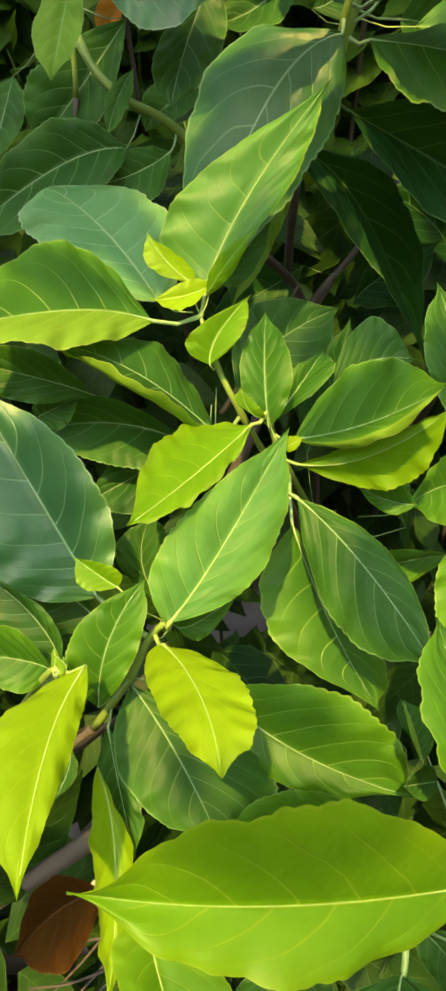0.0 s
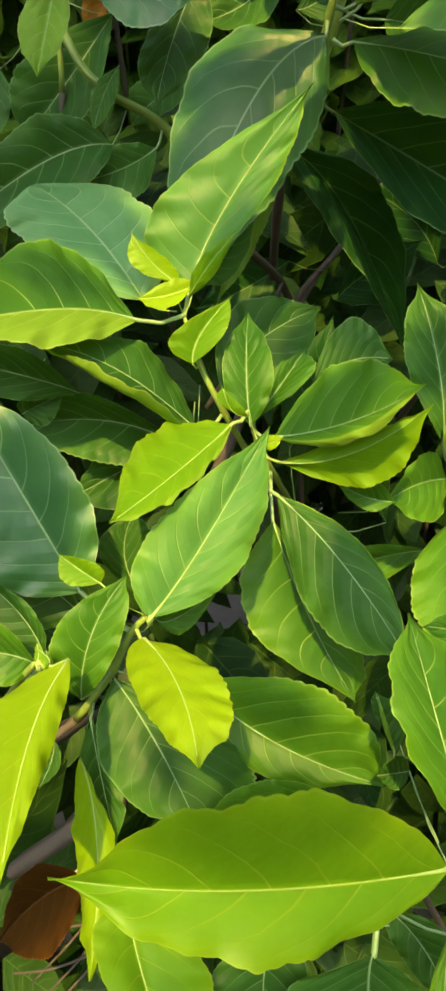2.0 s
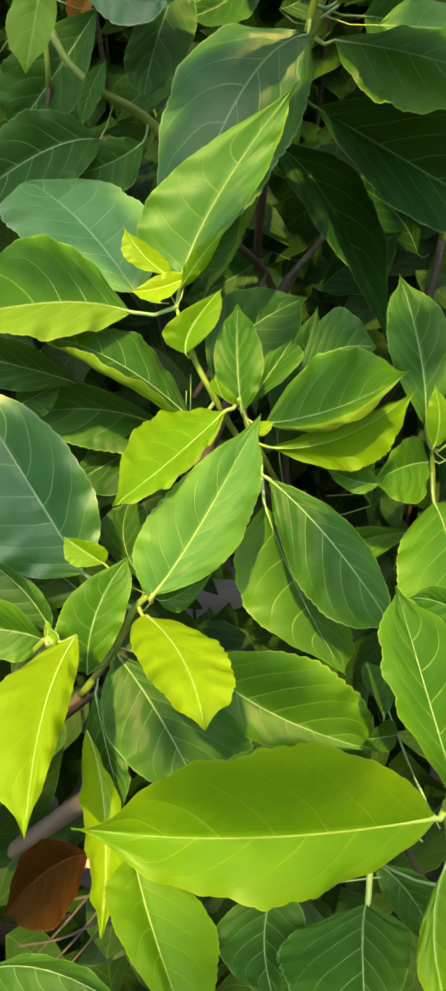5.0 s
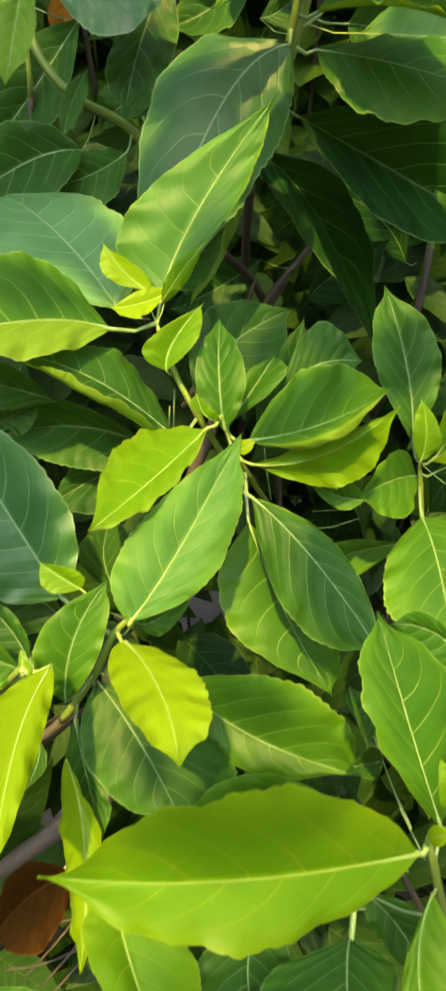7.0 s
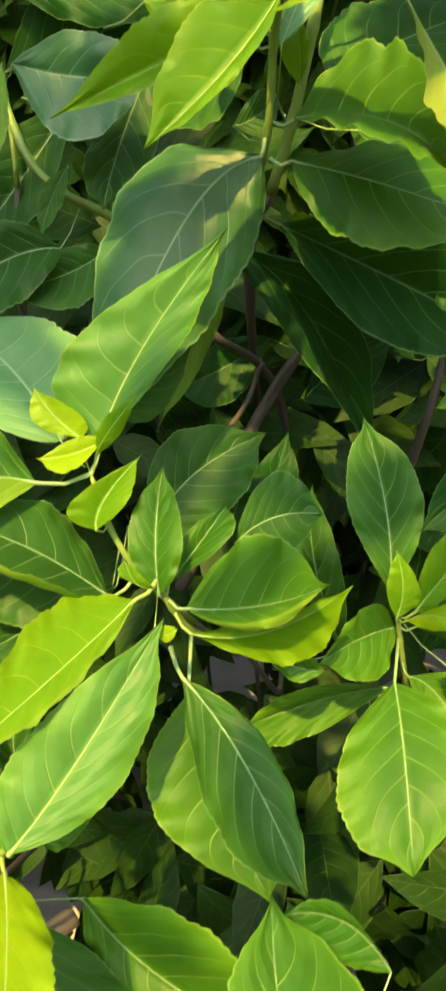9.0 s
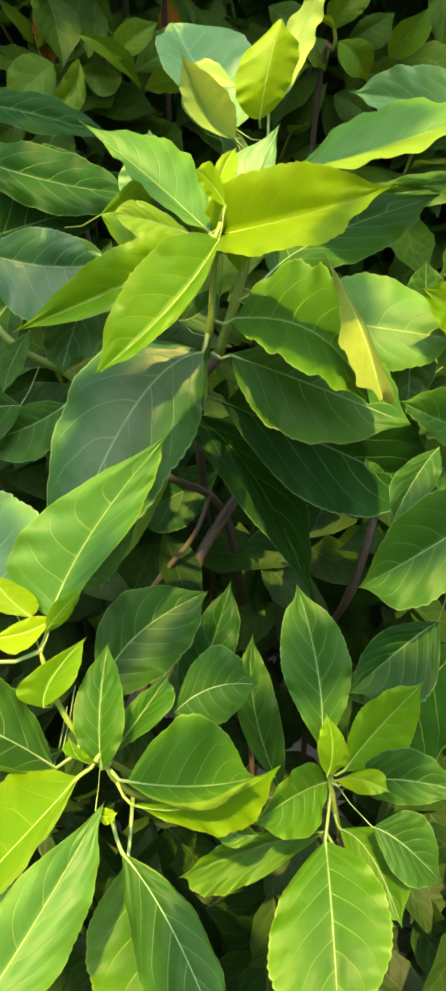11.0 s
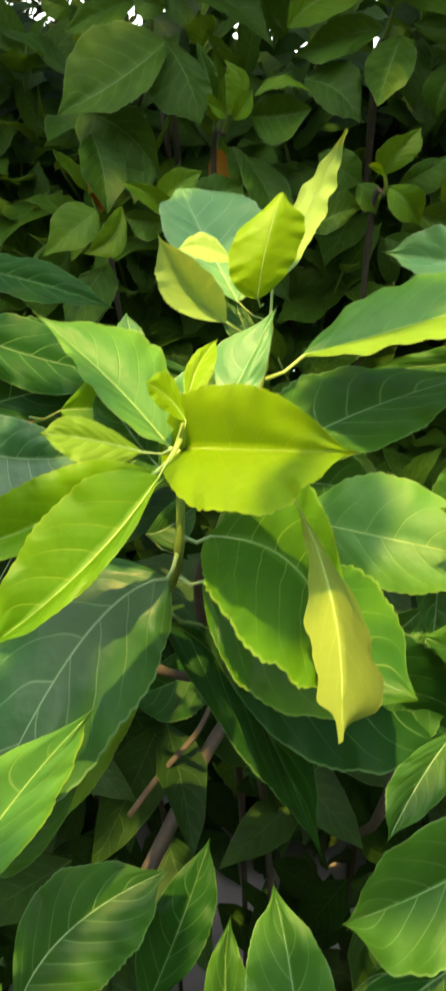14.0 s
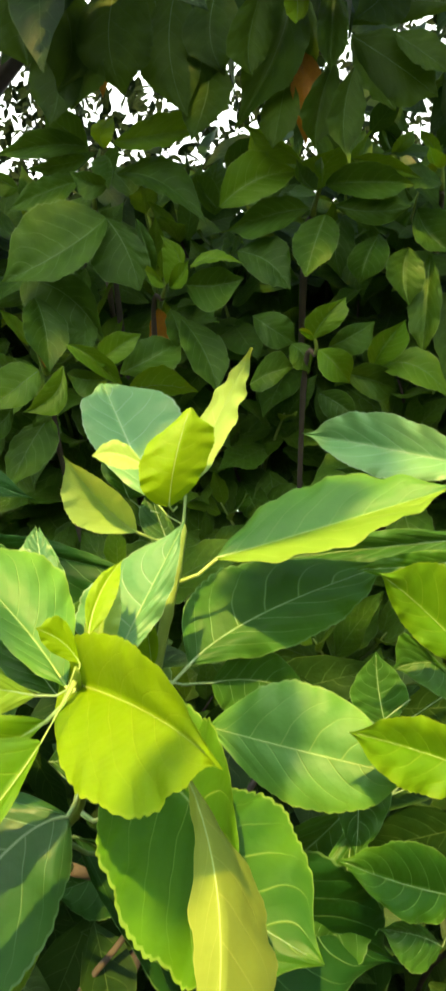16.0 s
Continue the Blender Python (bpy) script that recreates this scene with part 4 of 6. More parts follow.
leaf(shoot_f, (0.254, 0.594, 1.049), (0.276, 0.567, 1.045), (0.296, 0.529, 1.010), (0.028, -0.010, 0.021), (-0.006, -0.026, -0.022), "g", (0.251, 0.611, 1.053), peak=0.45, full=2.2, wave=1.0)
leaf(shoot_f, (0.235, 0.558, 1.069), (0.233, 0.498, 1.053), (0.233, 0.441, 1.004), (0.041, -0.008, 0.009), (-0.049, -0.022, -0.013), "g", (0.245, 0.603, 1.080), peak=0.50, full=1.6, wave=1.0)
leaf(shoot_f, (0.268, 0.543, 1.096), (0.292, 0.540, 1.083), (0.325, 0.532, 1.052), (0.017, 0.003, 0.022), (0.000, -0.020, -0.020), "m", (0.242, 0.597, 1.103), peak=0.45, full=2.2, wave=1.0)
leaf(shoot_f, (0.253, 0.656, 0.992), (0.189, 0.637, 0.991), (0.113, 0.623, 0.966), (-0.039, -0.034, -0.025), (-0.024, -0.009, 0.016), "g", (0.265, 0.634, 0.989), peak=0.45, full=2.2, wave=1.0)
leaf(shoot_f, (0.317, 0.695, 1.132), (0.294, 0.700, 1.154), (0.260, 0.687, 1.121), (-0.006, -0.034, -0.031), (0.014, 0.001, 0.018), "m", (0.281, 0.649, 1.116), peak=0.45, full=2.2, wave=1.0)
shoot_g = shoot("leafy shoot with bright yellow-green top leaves", [(0.145, 0.659, 1.552), (0.138, 0.702, 1.516), (0.134, 0.728, 1.458), (0.120, 0.770, 1.414), (0.071, 0.844, 1.351), (-0.025, 0.972, 1.255), (0.000, 1.459, 0.778), (0.025, 1.722, -0.020)], 0.0026, 0.0045)
leaf(shoot_g, (0.126, 0.705, 1.532), (0.192, 0.614, 1.543), (0.239, 0.507, 1.555), (-0.001, -0.010, 0.039), (0.009, -0.094, -0.021), "Y", (0.139, 0.698, 1.519), peak=0.31, full=1.8, wave=0.5)
leaf(shoot_g, (0.141, 0.604, 1.527), (0.109, 0.578, 1.483), (0.061, 0.562, 1.440), (0.004, -0.017, -0.008), (-0.022, -0.005, 0.026), "y", (0.145, 0.659, 1.552), peak=0.45, full=1.6, wave=1.0)
leaf(shoot_g, (0.131, 0.650, 1.523), (0.079, 0.627, 1.498), (-0.010, 0.624, 1.461), (-0.009, -0.016, -0.018), (-0.011, -0.010, 0.024), "y", (0.143, 0.670, 1.543), peak=0.45, full=2.2, wave=1.0)
leaf(shoot_g, (0.134, 0.680, 1.535), (0.086, 0.712, 1.576), (0.026, 0.730, 1.621), (-0.012, -0.015, -0.003), (0.012, 0.036, 0.035), "s", (0.141, 0.680, 1.534), peak=0.36, full=2.3, wave=1.0)
leaf(shoot_g, (0.120, 0.665, 1.533), (0.090, 0.651, 1.541), (0.063, 0.637, 1.545), (-0.002, -0.010, -0.014), (-0.007, -0.003, 0.014), "u", (0.142, 0.674, 1.539), peak=0.45, full=2.2, wave=1.0)
leaf(shoot_g, (0.146, 0.666, 1.553), (0.136, 0.661, 1.567), (0.123, 0.649, 1.577), (-0.007, -0.006, -0.003), (0.000, -0.002, 0.015), "Y", (0.144, 0.663, 1.548), peak=0.45, full=2.2, wave=1.0)
leaf(shoot_g, (0.140, 0.713, 1.560), (0.143, 0.732, 1.585), (0.155, 0.752, 1.607), (-0.006, -0.002, 0.005), (0.012, -0.003, -0.001), "Y", (0.140, 0.687, 1.528), peak=0.45, full=2.2, wave=1.0)
leaf(shoot_g, (0.095, 0.767, 1.581), (0.085, 0.785, 1.605), (0.076, 0.802, 1.627), (-0.012, -0.004, 0.003), (0.014, -0.005, -0.001), "v", (0.121, 0.729, 1.542), peak=0.45, full=2.2, wave=1.0)
leaf(shoot_g, (0.120, 0.715, 1.518), (0.093, 0.731, 1.544), (0.069, 0.750, 1.575), (-0.019, -0.009, -0.005), (0.014, -0.004, 0.014), "m", (0.138, 0.704, 1.513), peak=0.45, full=2.2, wave=1.0)
leaf(shoot_g, (0.156, 0.729, 1.467), (0.218, 0.677, 1.461), (0.246, 0.571, 1.423), (0.007, 0.012, 0.051), (-0.026, -0.100, -0.013), "g", (0.137, 0.730, 1.465), peak=0.45, full=1.6, wave=1.0)
leaf(shoot_g, (0.214, 0.604, 1.520), (0.236, 0.568, 1.473), (0.238, 0.499, 1.437), (0.026, 0.037, -0.034), (-0.012, -0.002, -0.010), "p", None, peak=0.60, full=2.5, wave=1.0)
leaf(shoot_g, (0.153, 0.717, 1.437), (0.217, 0.671, 1.420), (0.294, 0.641, 1.394), (0.048, 0.062, 0.027), (-0.012, -0.020, -0.042), "g", (0.136, 0.718, 1.439), peak=0.46, full=1.9, wave=1.0)
leaf(shoot_g, (0.129, 0.710, 1.440), (0.067, 0.686, 1.388), (0.005, 0.627, 1.243), (0.032, -0.010, -0.055), (-0.051, 0.028, 0.025), "n", (0.133, 0.730, 1.456), peak=0.45, full=1.6, wave=1.0)
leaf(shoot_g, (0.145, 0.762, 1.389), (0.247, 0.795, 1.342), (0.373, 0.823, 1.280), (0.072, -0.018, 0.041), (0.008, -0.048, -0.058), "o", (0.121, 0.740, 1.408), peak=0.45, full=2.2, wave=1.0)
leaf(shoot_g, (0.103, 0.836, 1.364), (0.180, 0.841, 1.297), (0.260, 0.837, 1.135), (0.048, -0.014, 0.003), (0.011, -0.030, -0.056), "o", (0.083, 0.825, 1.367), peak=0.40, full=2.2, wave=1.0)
leaf(shoot_g, (0.107, 0.741, 1.464), (0.123, 0.743, 1.469), (0.144, 0.763, 1.487), (0.006, 0.000, 0.021), (0.013, -0.006, -0.012), "m", (0.132, 0.735, 1.451), peak=0.45, full=2.2, wave=1.0)
leaf(shoot_g, (0.105, 0.802, 1.387), (0.075, 0.783, 1.317), (0.036, 0.738, 1.210), (0.011, -0.015, -0.032), (-0.037, -0.028, -0.031), "m", (0.098, 0.803, 1.385), peak=0.45, full=2.2, wave=1.0, under="left")
shoot_h = shoot("tall slender green shoot rising above the leaves", [(0.187, 0.857, 1.627), (0.182, 0.856, 1.589), (0.175, 0.855, 1.551), (0.160, 0.878, 1.479), (0.141, 0.915, 1.414), (0.118, 1.002, 1.315), (0.143, 1.489, 0.815), (0.168, 1.752, -0.020)], 0.0042, 0.006)
leaf(shoot_h, (0.187, 0.872, 1.657), (0.218, 0.907, 1.737), (0.242, 0.852, 1.777), (-0.016, 0.020, 0.007), (0.016, -0.026, -0.006), "w", (0.187, 0.857, 1.627), peak=0.32, full=2.0, wave=1.0)
leaf(shoot_h, (0.177, 0.837, 1.643), (0.183, 0.823, 1.681), (0.193, 0.832, 1.724), (-0.031, 0.001, -0.013), (0.026, 0.024, 0.001), "Y", (0.180, 0.868, 1.641), peak=0.62, full=1.2, wave=1.0)
leaf(shoot_h, (0.154, 0.817, 1.622), (0.127, 0.805, 1.645), (0.106, 0.765, 1.682), (-0.017, -0.044, -0.007), (0.014, -0.029, 0.014), "w", (0.179, 0.861, 1.615), peak=0.4, full=2.2, wave=1.0, camber=-2)
leaf(shoot_h, (0.155, 0.906, 1.646), (0.118, 0.957, 1.706), (0.087, 0.993, 1.762), (-0.034, -0.014, -0.004), (0.060, -0.007, 0.015), "t", (0.186, 0.858, 1.627), peak=0.58, full=1.15, wave=1.0)
leaf(shoot_h, (0.153, 0.860, 1.675), (0.127, 0.860, 1.686), (0.106, 0.858, 1.683), (0.002, -0.011, -0.012), (0.000, 0.000, 0.012), "w", (0.174, 0.870, 1.652), peak=0.45, full=2.2, wave=1.0)
leaf(shoot_h, (0.145, 0.771, 1.523), (0.164, 0.786, 1.568), (0.194, 0.802, 1.633), (-0.048, 0.011, 0.007), (0.020, 0.001, 0.006), "t", (0.143, 0.818, 1.485), peak=0.45, full=2.2, wave=1.0)
leaf(shoot_h, (0.135, 0.758, 1.526), (0.139, 0.759, 1.562), (0.150, 0.760, 1.599), (-0.010, -0.006, 0.001), (0.015, -0.005, 0.002), "w", (0.135, 0.807, 1.492), peak=0.45, full=2.2, wave=1.0)
leaf(shoot_h, (0.164, 0.849, 1.503), (0.162, 0.837, 1.533), (0.156, 0.837, 1.559), (-0.018, -0.010, 0.002), (0.008, -0.003, 0.003), "y", (0.166, 0.869, 1.508), peak=0.45, full=2.2, wave=1.0)
# tone u on the near half stands in for sun falling on it
leaf(shoot_h, (0.217, 0.858, 1.599), (0.311, 0.863, 1.629), (0.420, 0.869, 1.665), (0.006, 0.027, 0.041), (0.012, -0.045, -0.011), "s", (0.185, 0.856, 1.578), peak=0.42, full=1.6, wave=1.0, under="right")
leaf(shoot_h, (0.194, 0.863, 1.505), (0.259, 0.906, 1.545), (0.384, 0.952, 1.590), (-0.046, 0.024, 0.033), (0.047, 0.002, -0.019), "m", (0.162, 0.861, 1.476), peak=0.50, full=2.2, wave=1.0)
leaf(shoot_h, (0.214, 0.825, 1.465), (0.294, 0.797, 1.457), (0.375, 0.781, 1.447), (0.003, 0.020, 0.049), (0.003, -0.014, -0.040), "s", (0.162, 0.848, 1.477), peak=0.48, full=2.2, wave=1.0)
leaf(shoot_h, (0.212, 0.890, 1.483), (0.261, 0.918, 1.478), (0.311, 0.945, 1.453), (-0.001, -0.012, 0.035), (-0.017, -0.010, -0.030), "m", (0.162, 0.875, 1.490), peak=0.45, full=2.2, wave=1.0)
leaf(shoot_h, (0.126, 0.940, 1.645), (0.116, 0.940, 1.675), (0.119, 0.954, 1.700), (-0.018, -0.005, 0.002), (0.037, -0.008, -0.008), "m", (0.161, 0.893, 1.635), peak=0.45, full=2.2, wave=1.0)
leaf(shoot_h, (0.179, 0.890, 1.591), (0.162, 0.903, 1.623), (0.148, 0.916, 1.658), (-0.019, -0.005, 0.003), (0.016, -0.005, -0.008), "m", (0.183, 0.856, 1.591), peak=0.45, full=2.2, wave=1.0)
leaf(shoot_h, (0.084, 0.859, 1.553), (0.072, 0.859, 1.585), (0.062, 0.859, 1.622), (-0.031, -0.007, 0.000), (0.015, -0.008, -0.001), "t", None, peak=0.45, full=2.2, wave=1.0)
shoot_i = shoot("shoot with long overlapping green leaves", [(0.469, 0.903, 1.535), (0.485, 0.928, 1.471), (0.505, 0.979, 1.361), (0.520, 1.053, 1.190), (0.545, 1.541, 0.738), (0.570, 1.803, -0.020)], 0.0024, 0.0042)
leaf(shoot_i, (0.517, 1.089, 1.683), (0.404, 1.084, 1.704), (0.300, 1.110, 1.723), (-0.034, -0.025, -0.028), (-0.029, -0.013, 0.044), "t", (0.505, 1.043, 1.646), peak=0.42, full=2.2, wave=1.0)
leaf(shoot_i, (0.427, 0.798, 1.521), (0.383, 0.797, 1.566), (0.337, 0.754, 1.602), (-0.016, -0.005, -0.013), (0.015, -0.009, 0.036), "y", (0.449, 0.853, 1.528), peak=0.45, full=2.2, wave=1.0)
leaf(shoot_i, (0.435, 0.771, 1.450), (0.374, 0.769, 1.471), (0.315, 0.732, 1.496), (-0.014, -0.012, -0.024), (-0.001, -0.012, 0.030), "y", (0.449, 0.824, 1.475), peak=0.45, full=2.2, wave=1.0)
leaf(shoot_i, (0.481, 1.008, 1.612), (0.390, 1.003, 1.601), (0.266, 0.997, 1.585), (-0.023, -0.016, -0.021), (-0.024, -0.007, 0.015), "m", (0.476, 0.960, 1.577), peak=0.45, full=2.2, wave=1.0)
leaf(shoot_i, (0.481, 1.112, 1.657), (0.408, 1.122, 1.674), (0.340, 1.131, 1.682), (-0.014, -0.005, -0.010), (-0.007, -0.007, 0.013), "m", (0.478, 1.060, 1.626), peak=0.45, full=2.2, wave=1.0)
leaf(shoot_i, (0.454, 0.878, 1.605), (0.389, 0.875, 1.595), (0.334, 0.872, 1.591), (0.000, -0.005, -0.011), (-0.006, -0.005, 0.013), "g", (0.466, 0.898, 1.550), peak=0.45, full=2.2, wave=1.0)
leaf(shoot_i, (0.365, 0.871, 1.456), (0.358, 0.871, 1.488), (0.355, 0.872, 1.521), (-0.027, -0.017, 0.000), (0.024, -0.003, 0.001), "m", (0.417, 0.891, 1.477), peak=0.45, full=2.2, wave=1.0)
leaf(shoot_i, (0.424, 0.874, 1.490), (0.407, 0.874, 1.511), (0.369, 0.872, 1.505), (0.004, -0.015, -0.026), (-0.030, -0.010, 0.028), "m", (0.469, 0.907, 1.513), peak=0.45, full=2.2, wave=1.0)
leaf(shoot_i, (0.417, 0.794, 1.352), (0.366, 0.779, 1.368), (0.314, 0.764, 1.392), (0.001, -0.011, -0.022), (0.004, -0.008, 0.037), "g", (0.441, 0.843, 1.378), peak=0.45, full=2.2, wave=1.0)
leaf(shoot_i, (0.334, 0.829, 1.391), (0.324, 0.815, 1.331), (0.311, 0.813, 1.255), (0.030, -0.009, -0.011), (-0.031, -0.013, -0.013), "m", (0.380, 0.860, 1.413), peak=0.45, full=2.2, wave=1.0)
leaf(shoot_i, (0.405, 0.818, 1.298), (0.382, 0.804, 1.315), (0.352, 0.803, 1.319), (-0.006, -0.008, -0.024), (-0.007, -0.006, 0.015), "m", (0.434, 0.864, 1.324), peak=0.45, full=2.2, wave=1.0)
leaf(shoot_i, (0.348, 0.932, 1.362), (0.313, 0.930, 1.325), (0.266, 0.940, 1.275), (0.028, -0.022, -0.045), (-0.045, -0.030, 0.008), "m", (0.405, 0.943, 1.376), peak=0.45, full=2.2, wave=1.0)
leaf(shoot_i, (0.361, 0.604, 1.348), (0.308, 0.591, 1.313), (0.254, 0.599, 1.273), (-0.004, -0.024, -0.035), (-0.019, -0.016, 0.041), "m", (0.380, 0.655, 1.372), peak=0.50, full=2.2, wave=1.0)
leaf(shoot_i, (0.320, 0.646, 1.375), (0.299, 0.627, 1.356), (0.276, 0.604, 1.323), (0.011, -0.007, -0.009), (-0.021, -0.012, 0.002), "m", None, peak=0.45, full=2.2, wave=1.0)
leaf(shoot_i, (0.334, 0.839, 1.460), (0.337, 0.827, 1.407), (0.334, 0.817, 1.364), (0.027, -0.003, 0.008), (-0.019, -0.005, 0.006), "m", (0.384, 0.864, 1.482), peak=0.45, full=2.2, wave=1.0)
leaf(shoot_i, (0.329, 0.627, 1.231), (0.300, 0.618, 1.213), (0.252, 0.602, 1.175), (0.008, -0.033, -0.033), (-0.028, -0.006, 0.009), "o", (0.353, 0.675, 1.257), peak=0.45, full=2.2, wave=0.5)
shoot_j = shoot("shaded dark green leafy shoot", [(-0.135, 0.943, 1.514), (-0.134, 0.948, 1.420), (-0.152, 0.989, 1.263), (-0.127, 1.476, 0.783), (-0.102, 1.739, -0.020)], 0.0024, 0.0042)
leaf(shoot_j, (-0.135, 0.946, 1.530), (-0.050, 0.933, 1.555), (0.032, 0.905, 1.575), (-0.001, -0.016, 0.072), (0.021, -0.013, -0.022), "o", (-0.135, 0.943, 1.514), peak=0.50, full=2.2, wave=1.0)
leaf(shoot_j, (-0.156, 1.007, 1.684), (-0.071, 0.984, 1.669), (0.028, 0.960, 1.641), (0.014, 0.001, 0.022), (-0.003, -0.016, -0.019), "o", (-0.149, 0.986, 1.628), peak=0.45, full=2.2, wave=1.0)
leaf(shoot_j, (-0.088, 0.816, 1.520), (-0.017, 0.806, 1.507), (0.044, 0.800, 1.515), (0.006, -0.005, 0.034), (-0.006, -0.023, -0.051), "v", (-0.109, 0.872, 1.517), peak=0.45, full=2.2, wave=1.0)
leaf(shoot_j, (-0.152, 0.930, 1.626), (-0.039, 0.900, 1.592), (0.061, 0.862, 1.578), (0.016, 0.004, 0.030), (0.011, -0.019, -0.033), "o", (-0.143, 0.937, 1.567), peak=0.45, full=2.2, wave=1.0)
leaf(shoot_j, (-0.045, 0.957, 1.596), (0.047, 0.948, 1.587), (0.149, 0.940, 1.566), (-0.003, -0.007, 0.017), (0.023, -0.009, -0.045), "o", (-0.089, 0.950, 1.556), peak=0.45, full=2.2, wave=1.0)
leaf(shoot_j, (0.038, 0.754, 1.551), (0.088, 0.743, 1.550), (0.140, 0.733, 1.528), (0.014, -0.019, 0.035), (-0.008, -0.011, -0.033), "y", (-0.002, 0.798, 1.542), peak=0.45, full=2.2, wave=1.0)
shoot_k = shoot("shaded branch with drooping older leaves", [(-0.166, 0.974, 1.588), (-0.120, 0.924, 1.466), (-0.079, 0.905, 1.418), (-0.013, 0.918, 1.379), (0.066, 0.969, 1.266), (0.163, 1.157, 1.126), (0.211, 1.347, 0.698), (0.260, 1.450, -0.020)], 0.004, 0.006)
leaf(shoot_k, (-0.112, 0.867, 1.528), (-0.123, 0.836, 1.470), (-0.132, 0.809, 1.420), (0.022, -0.006, 0.002), (-0.024, -0.010, 0.004), "u", (-0.125, 0.918, 1.500), peak=0.55, full=2.2, wave=1.0)
leaf(shoot_k, (0.027, 0.898, 1.535), (-0.005, 0.867, 1.459), (-0.021, 0.842, 1.399), (0.035, -0.012, -0.009), (-0.030, -0.014, -0.008), "m", (-0.004, 0.903, 1.484), peak=0.50, full=2.2, wave=1.0)
leaf(shoot_k, (0.115, 0.934, 1.554), (0.076, 0.914, 1.505), (0.017, 0.904, 1.481), (0.008, -0.041, -0.030), (-0.018, -0.004, 0.026), "m", (0.080, 0.929, 1.505), peak=0.45, full=2.2, wave=1.0)
leaf(shoot_k, (-0.069, 0.855, 1.364), (-0.138, 0.834, 1.346), (-0.231, 0.792, 1.278), (0.019, -0.034, -0.038), (-0.013, -0.005, 0.037), "m", (-0.058, 0.902, 1.399), peak=0.50, full=1.6, wave=1.0)
leaf(shoot_k, (-0.025, 0.883, 1.362), (-0.071, 0.858, 1.337), (-0.128, 0.839, 1.325), (0.015, -0.021, -0.030), (-0.005, 0.001, 0.023), "m", (-0.020, 0.916, 1.383), peak=0.45, full=2.2, wave=1.0)
leaf(shoot_k, (-0.062, 0.886, 1.440), (-0.079, 0.874, 1.409), (-0.089, 0.859, 1.373), (0.012, -0.011, -0.006), (-0.011, -0.003, 0.004), "m", (-0.079, 0.905, 1.418), peak=0.45, full=2.2, wave=1.0)
leaf(shoot_k, (-0.079, 0.996, 1.505), (-0.137, 0.963, 1.425), (-0.180, 0.941, 1.372), (0.024, -0.031, -0.035), (-0.048, -0.019, 0.015), "m", (-0.122, 0.955, 1.508), peak=0.45, full=2.2, wave=1.0)
leaf(shoot_k, (-0.216, 1.000, 1.449), (-0.231, 0.978, 1.394), (-0.247, 0.958, 1.346), (0.028, -0.005, 0.004), (-0.046, -0.009, 0.006), "m", (-0.173, 0.969, 1.477), peak=0.45, full=2.2, wave=1.0)
leaf(shoot_k, (0.014, 0.969, 1.437), (-0.037, 0.973, 1.412), (-0.061, 0.976, 1.386), (0.025, -0.024, -0.009), (-0.018, 0.002, 0.020), "m", (-0.006, 0.932, 1.395), peak=0.45, full=2.2, wave=1.0)
leaf(shoot_k, (0.019, 0.553, 1.132), (-0.049, 0.562, 1.155), (-0.126, 0.558, 1.147), (-0.002, -0.028, -0.025), (-0.022, -0.006, 0.025), "m", (0.021, 0.608, 1.157), peak=0.45, full=2.2, wave=1.0)
leaf(shoot_k, (0.024, 0.571, 1.142), (-0.026, 0.561, 1.119), (-0.082, 0.550, 1.091), (0.000, -0.028, -0.024), (-0.015, -0.002, 0.020), "m", (0.025, 0.625, 1.167), peak=0.45, full=2.2, wave=1.0)
leaf(shoot_k, (-0.107, 0.539, 1.167), (-0.097, 0.541, 1.172), (-0.074, 0.545, 1.182), (-0.008, -0.002, 0.007), (0.011, -0.008, -0.011), "m", (-0.098, 0.590, 1.198), peak=0.45, full=2.2, wave=1.0)
leaf(shoot_k, (-0.089, 1.073, 1.558), (-0.101, 1.059, 1.523), (-0.116, 1.043, 1.484), (0.010, -0.008, -0.005), (-0.020, -0.013, 0.001), "d", (-0.123, 1.025, 1.567), peak=0.45, full=2.2, wave=1.0)
leaf(shoot_d, (-0.081, 0.499, 0.728), (-0.118, 0.484, 0.725), (-0.157, 0.458, 0.698), (0.004, -0.035, -0.035), (-0.012, -0.007, 0.040), "b", None, peak=0.45, full=2.1, wave=1.0)
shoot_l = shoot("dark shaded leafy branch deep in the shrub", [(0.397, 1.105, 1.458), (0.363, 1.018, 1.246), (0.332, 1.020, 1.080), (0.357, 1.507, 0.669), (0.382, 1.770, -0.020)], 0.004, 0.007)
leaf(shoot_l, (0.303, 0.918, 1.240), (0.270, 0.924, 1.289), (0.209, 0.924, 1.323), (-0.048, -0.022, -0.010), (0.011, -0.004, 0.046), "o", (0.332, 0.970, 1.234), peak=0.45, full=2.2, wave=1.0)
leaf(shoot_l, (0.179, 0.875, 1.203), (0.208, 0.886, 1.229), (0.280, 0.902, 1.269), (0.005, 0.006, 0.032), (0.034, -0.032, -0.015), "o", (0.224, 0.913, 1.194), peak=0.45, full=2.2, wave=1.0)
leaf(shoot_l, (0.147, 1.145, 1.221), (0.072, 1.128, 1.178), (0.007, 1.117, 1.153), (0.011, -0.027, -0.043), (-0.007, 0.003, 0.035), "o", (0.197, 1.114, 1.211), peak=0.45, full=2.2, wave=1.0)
twig(shoot_l, [(0.186, 1.161, 1.191), (0.152, 1.122, 1.149), (0.118, 1.093, 1.096), (0.069, 1.051, 0.991), (0.019, 1.045, 0.871)], 0.0075, 0.0105)
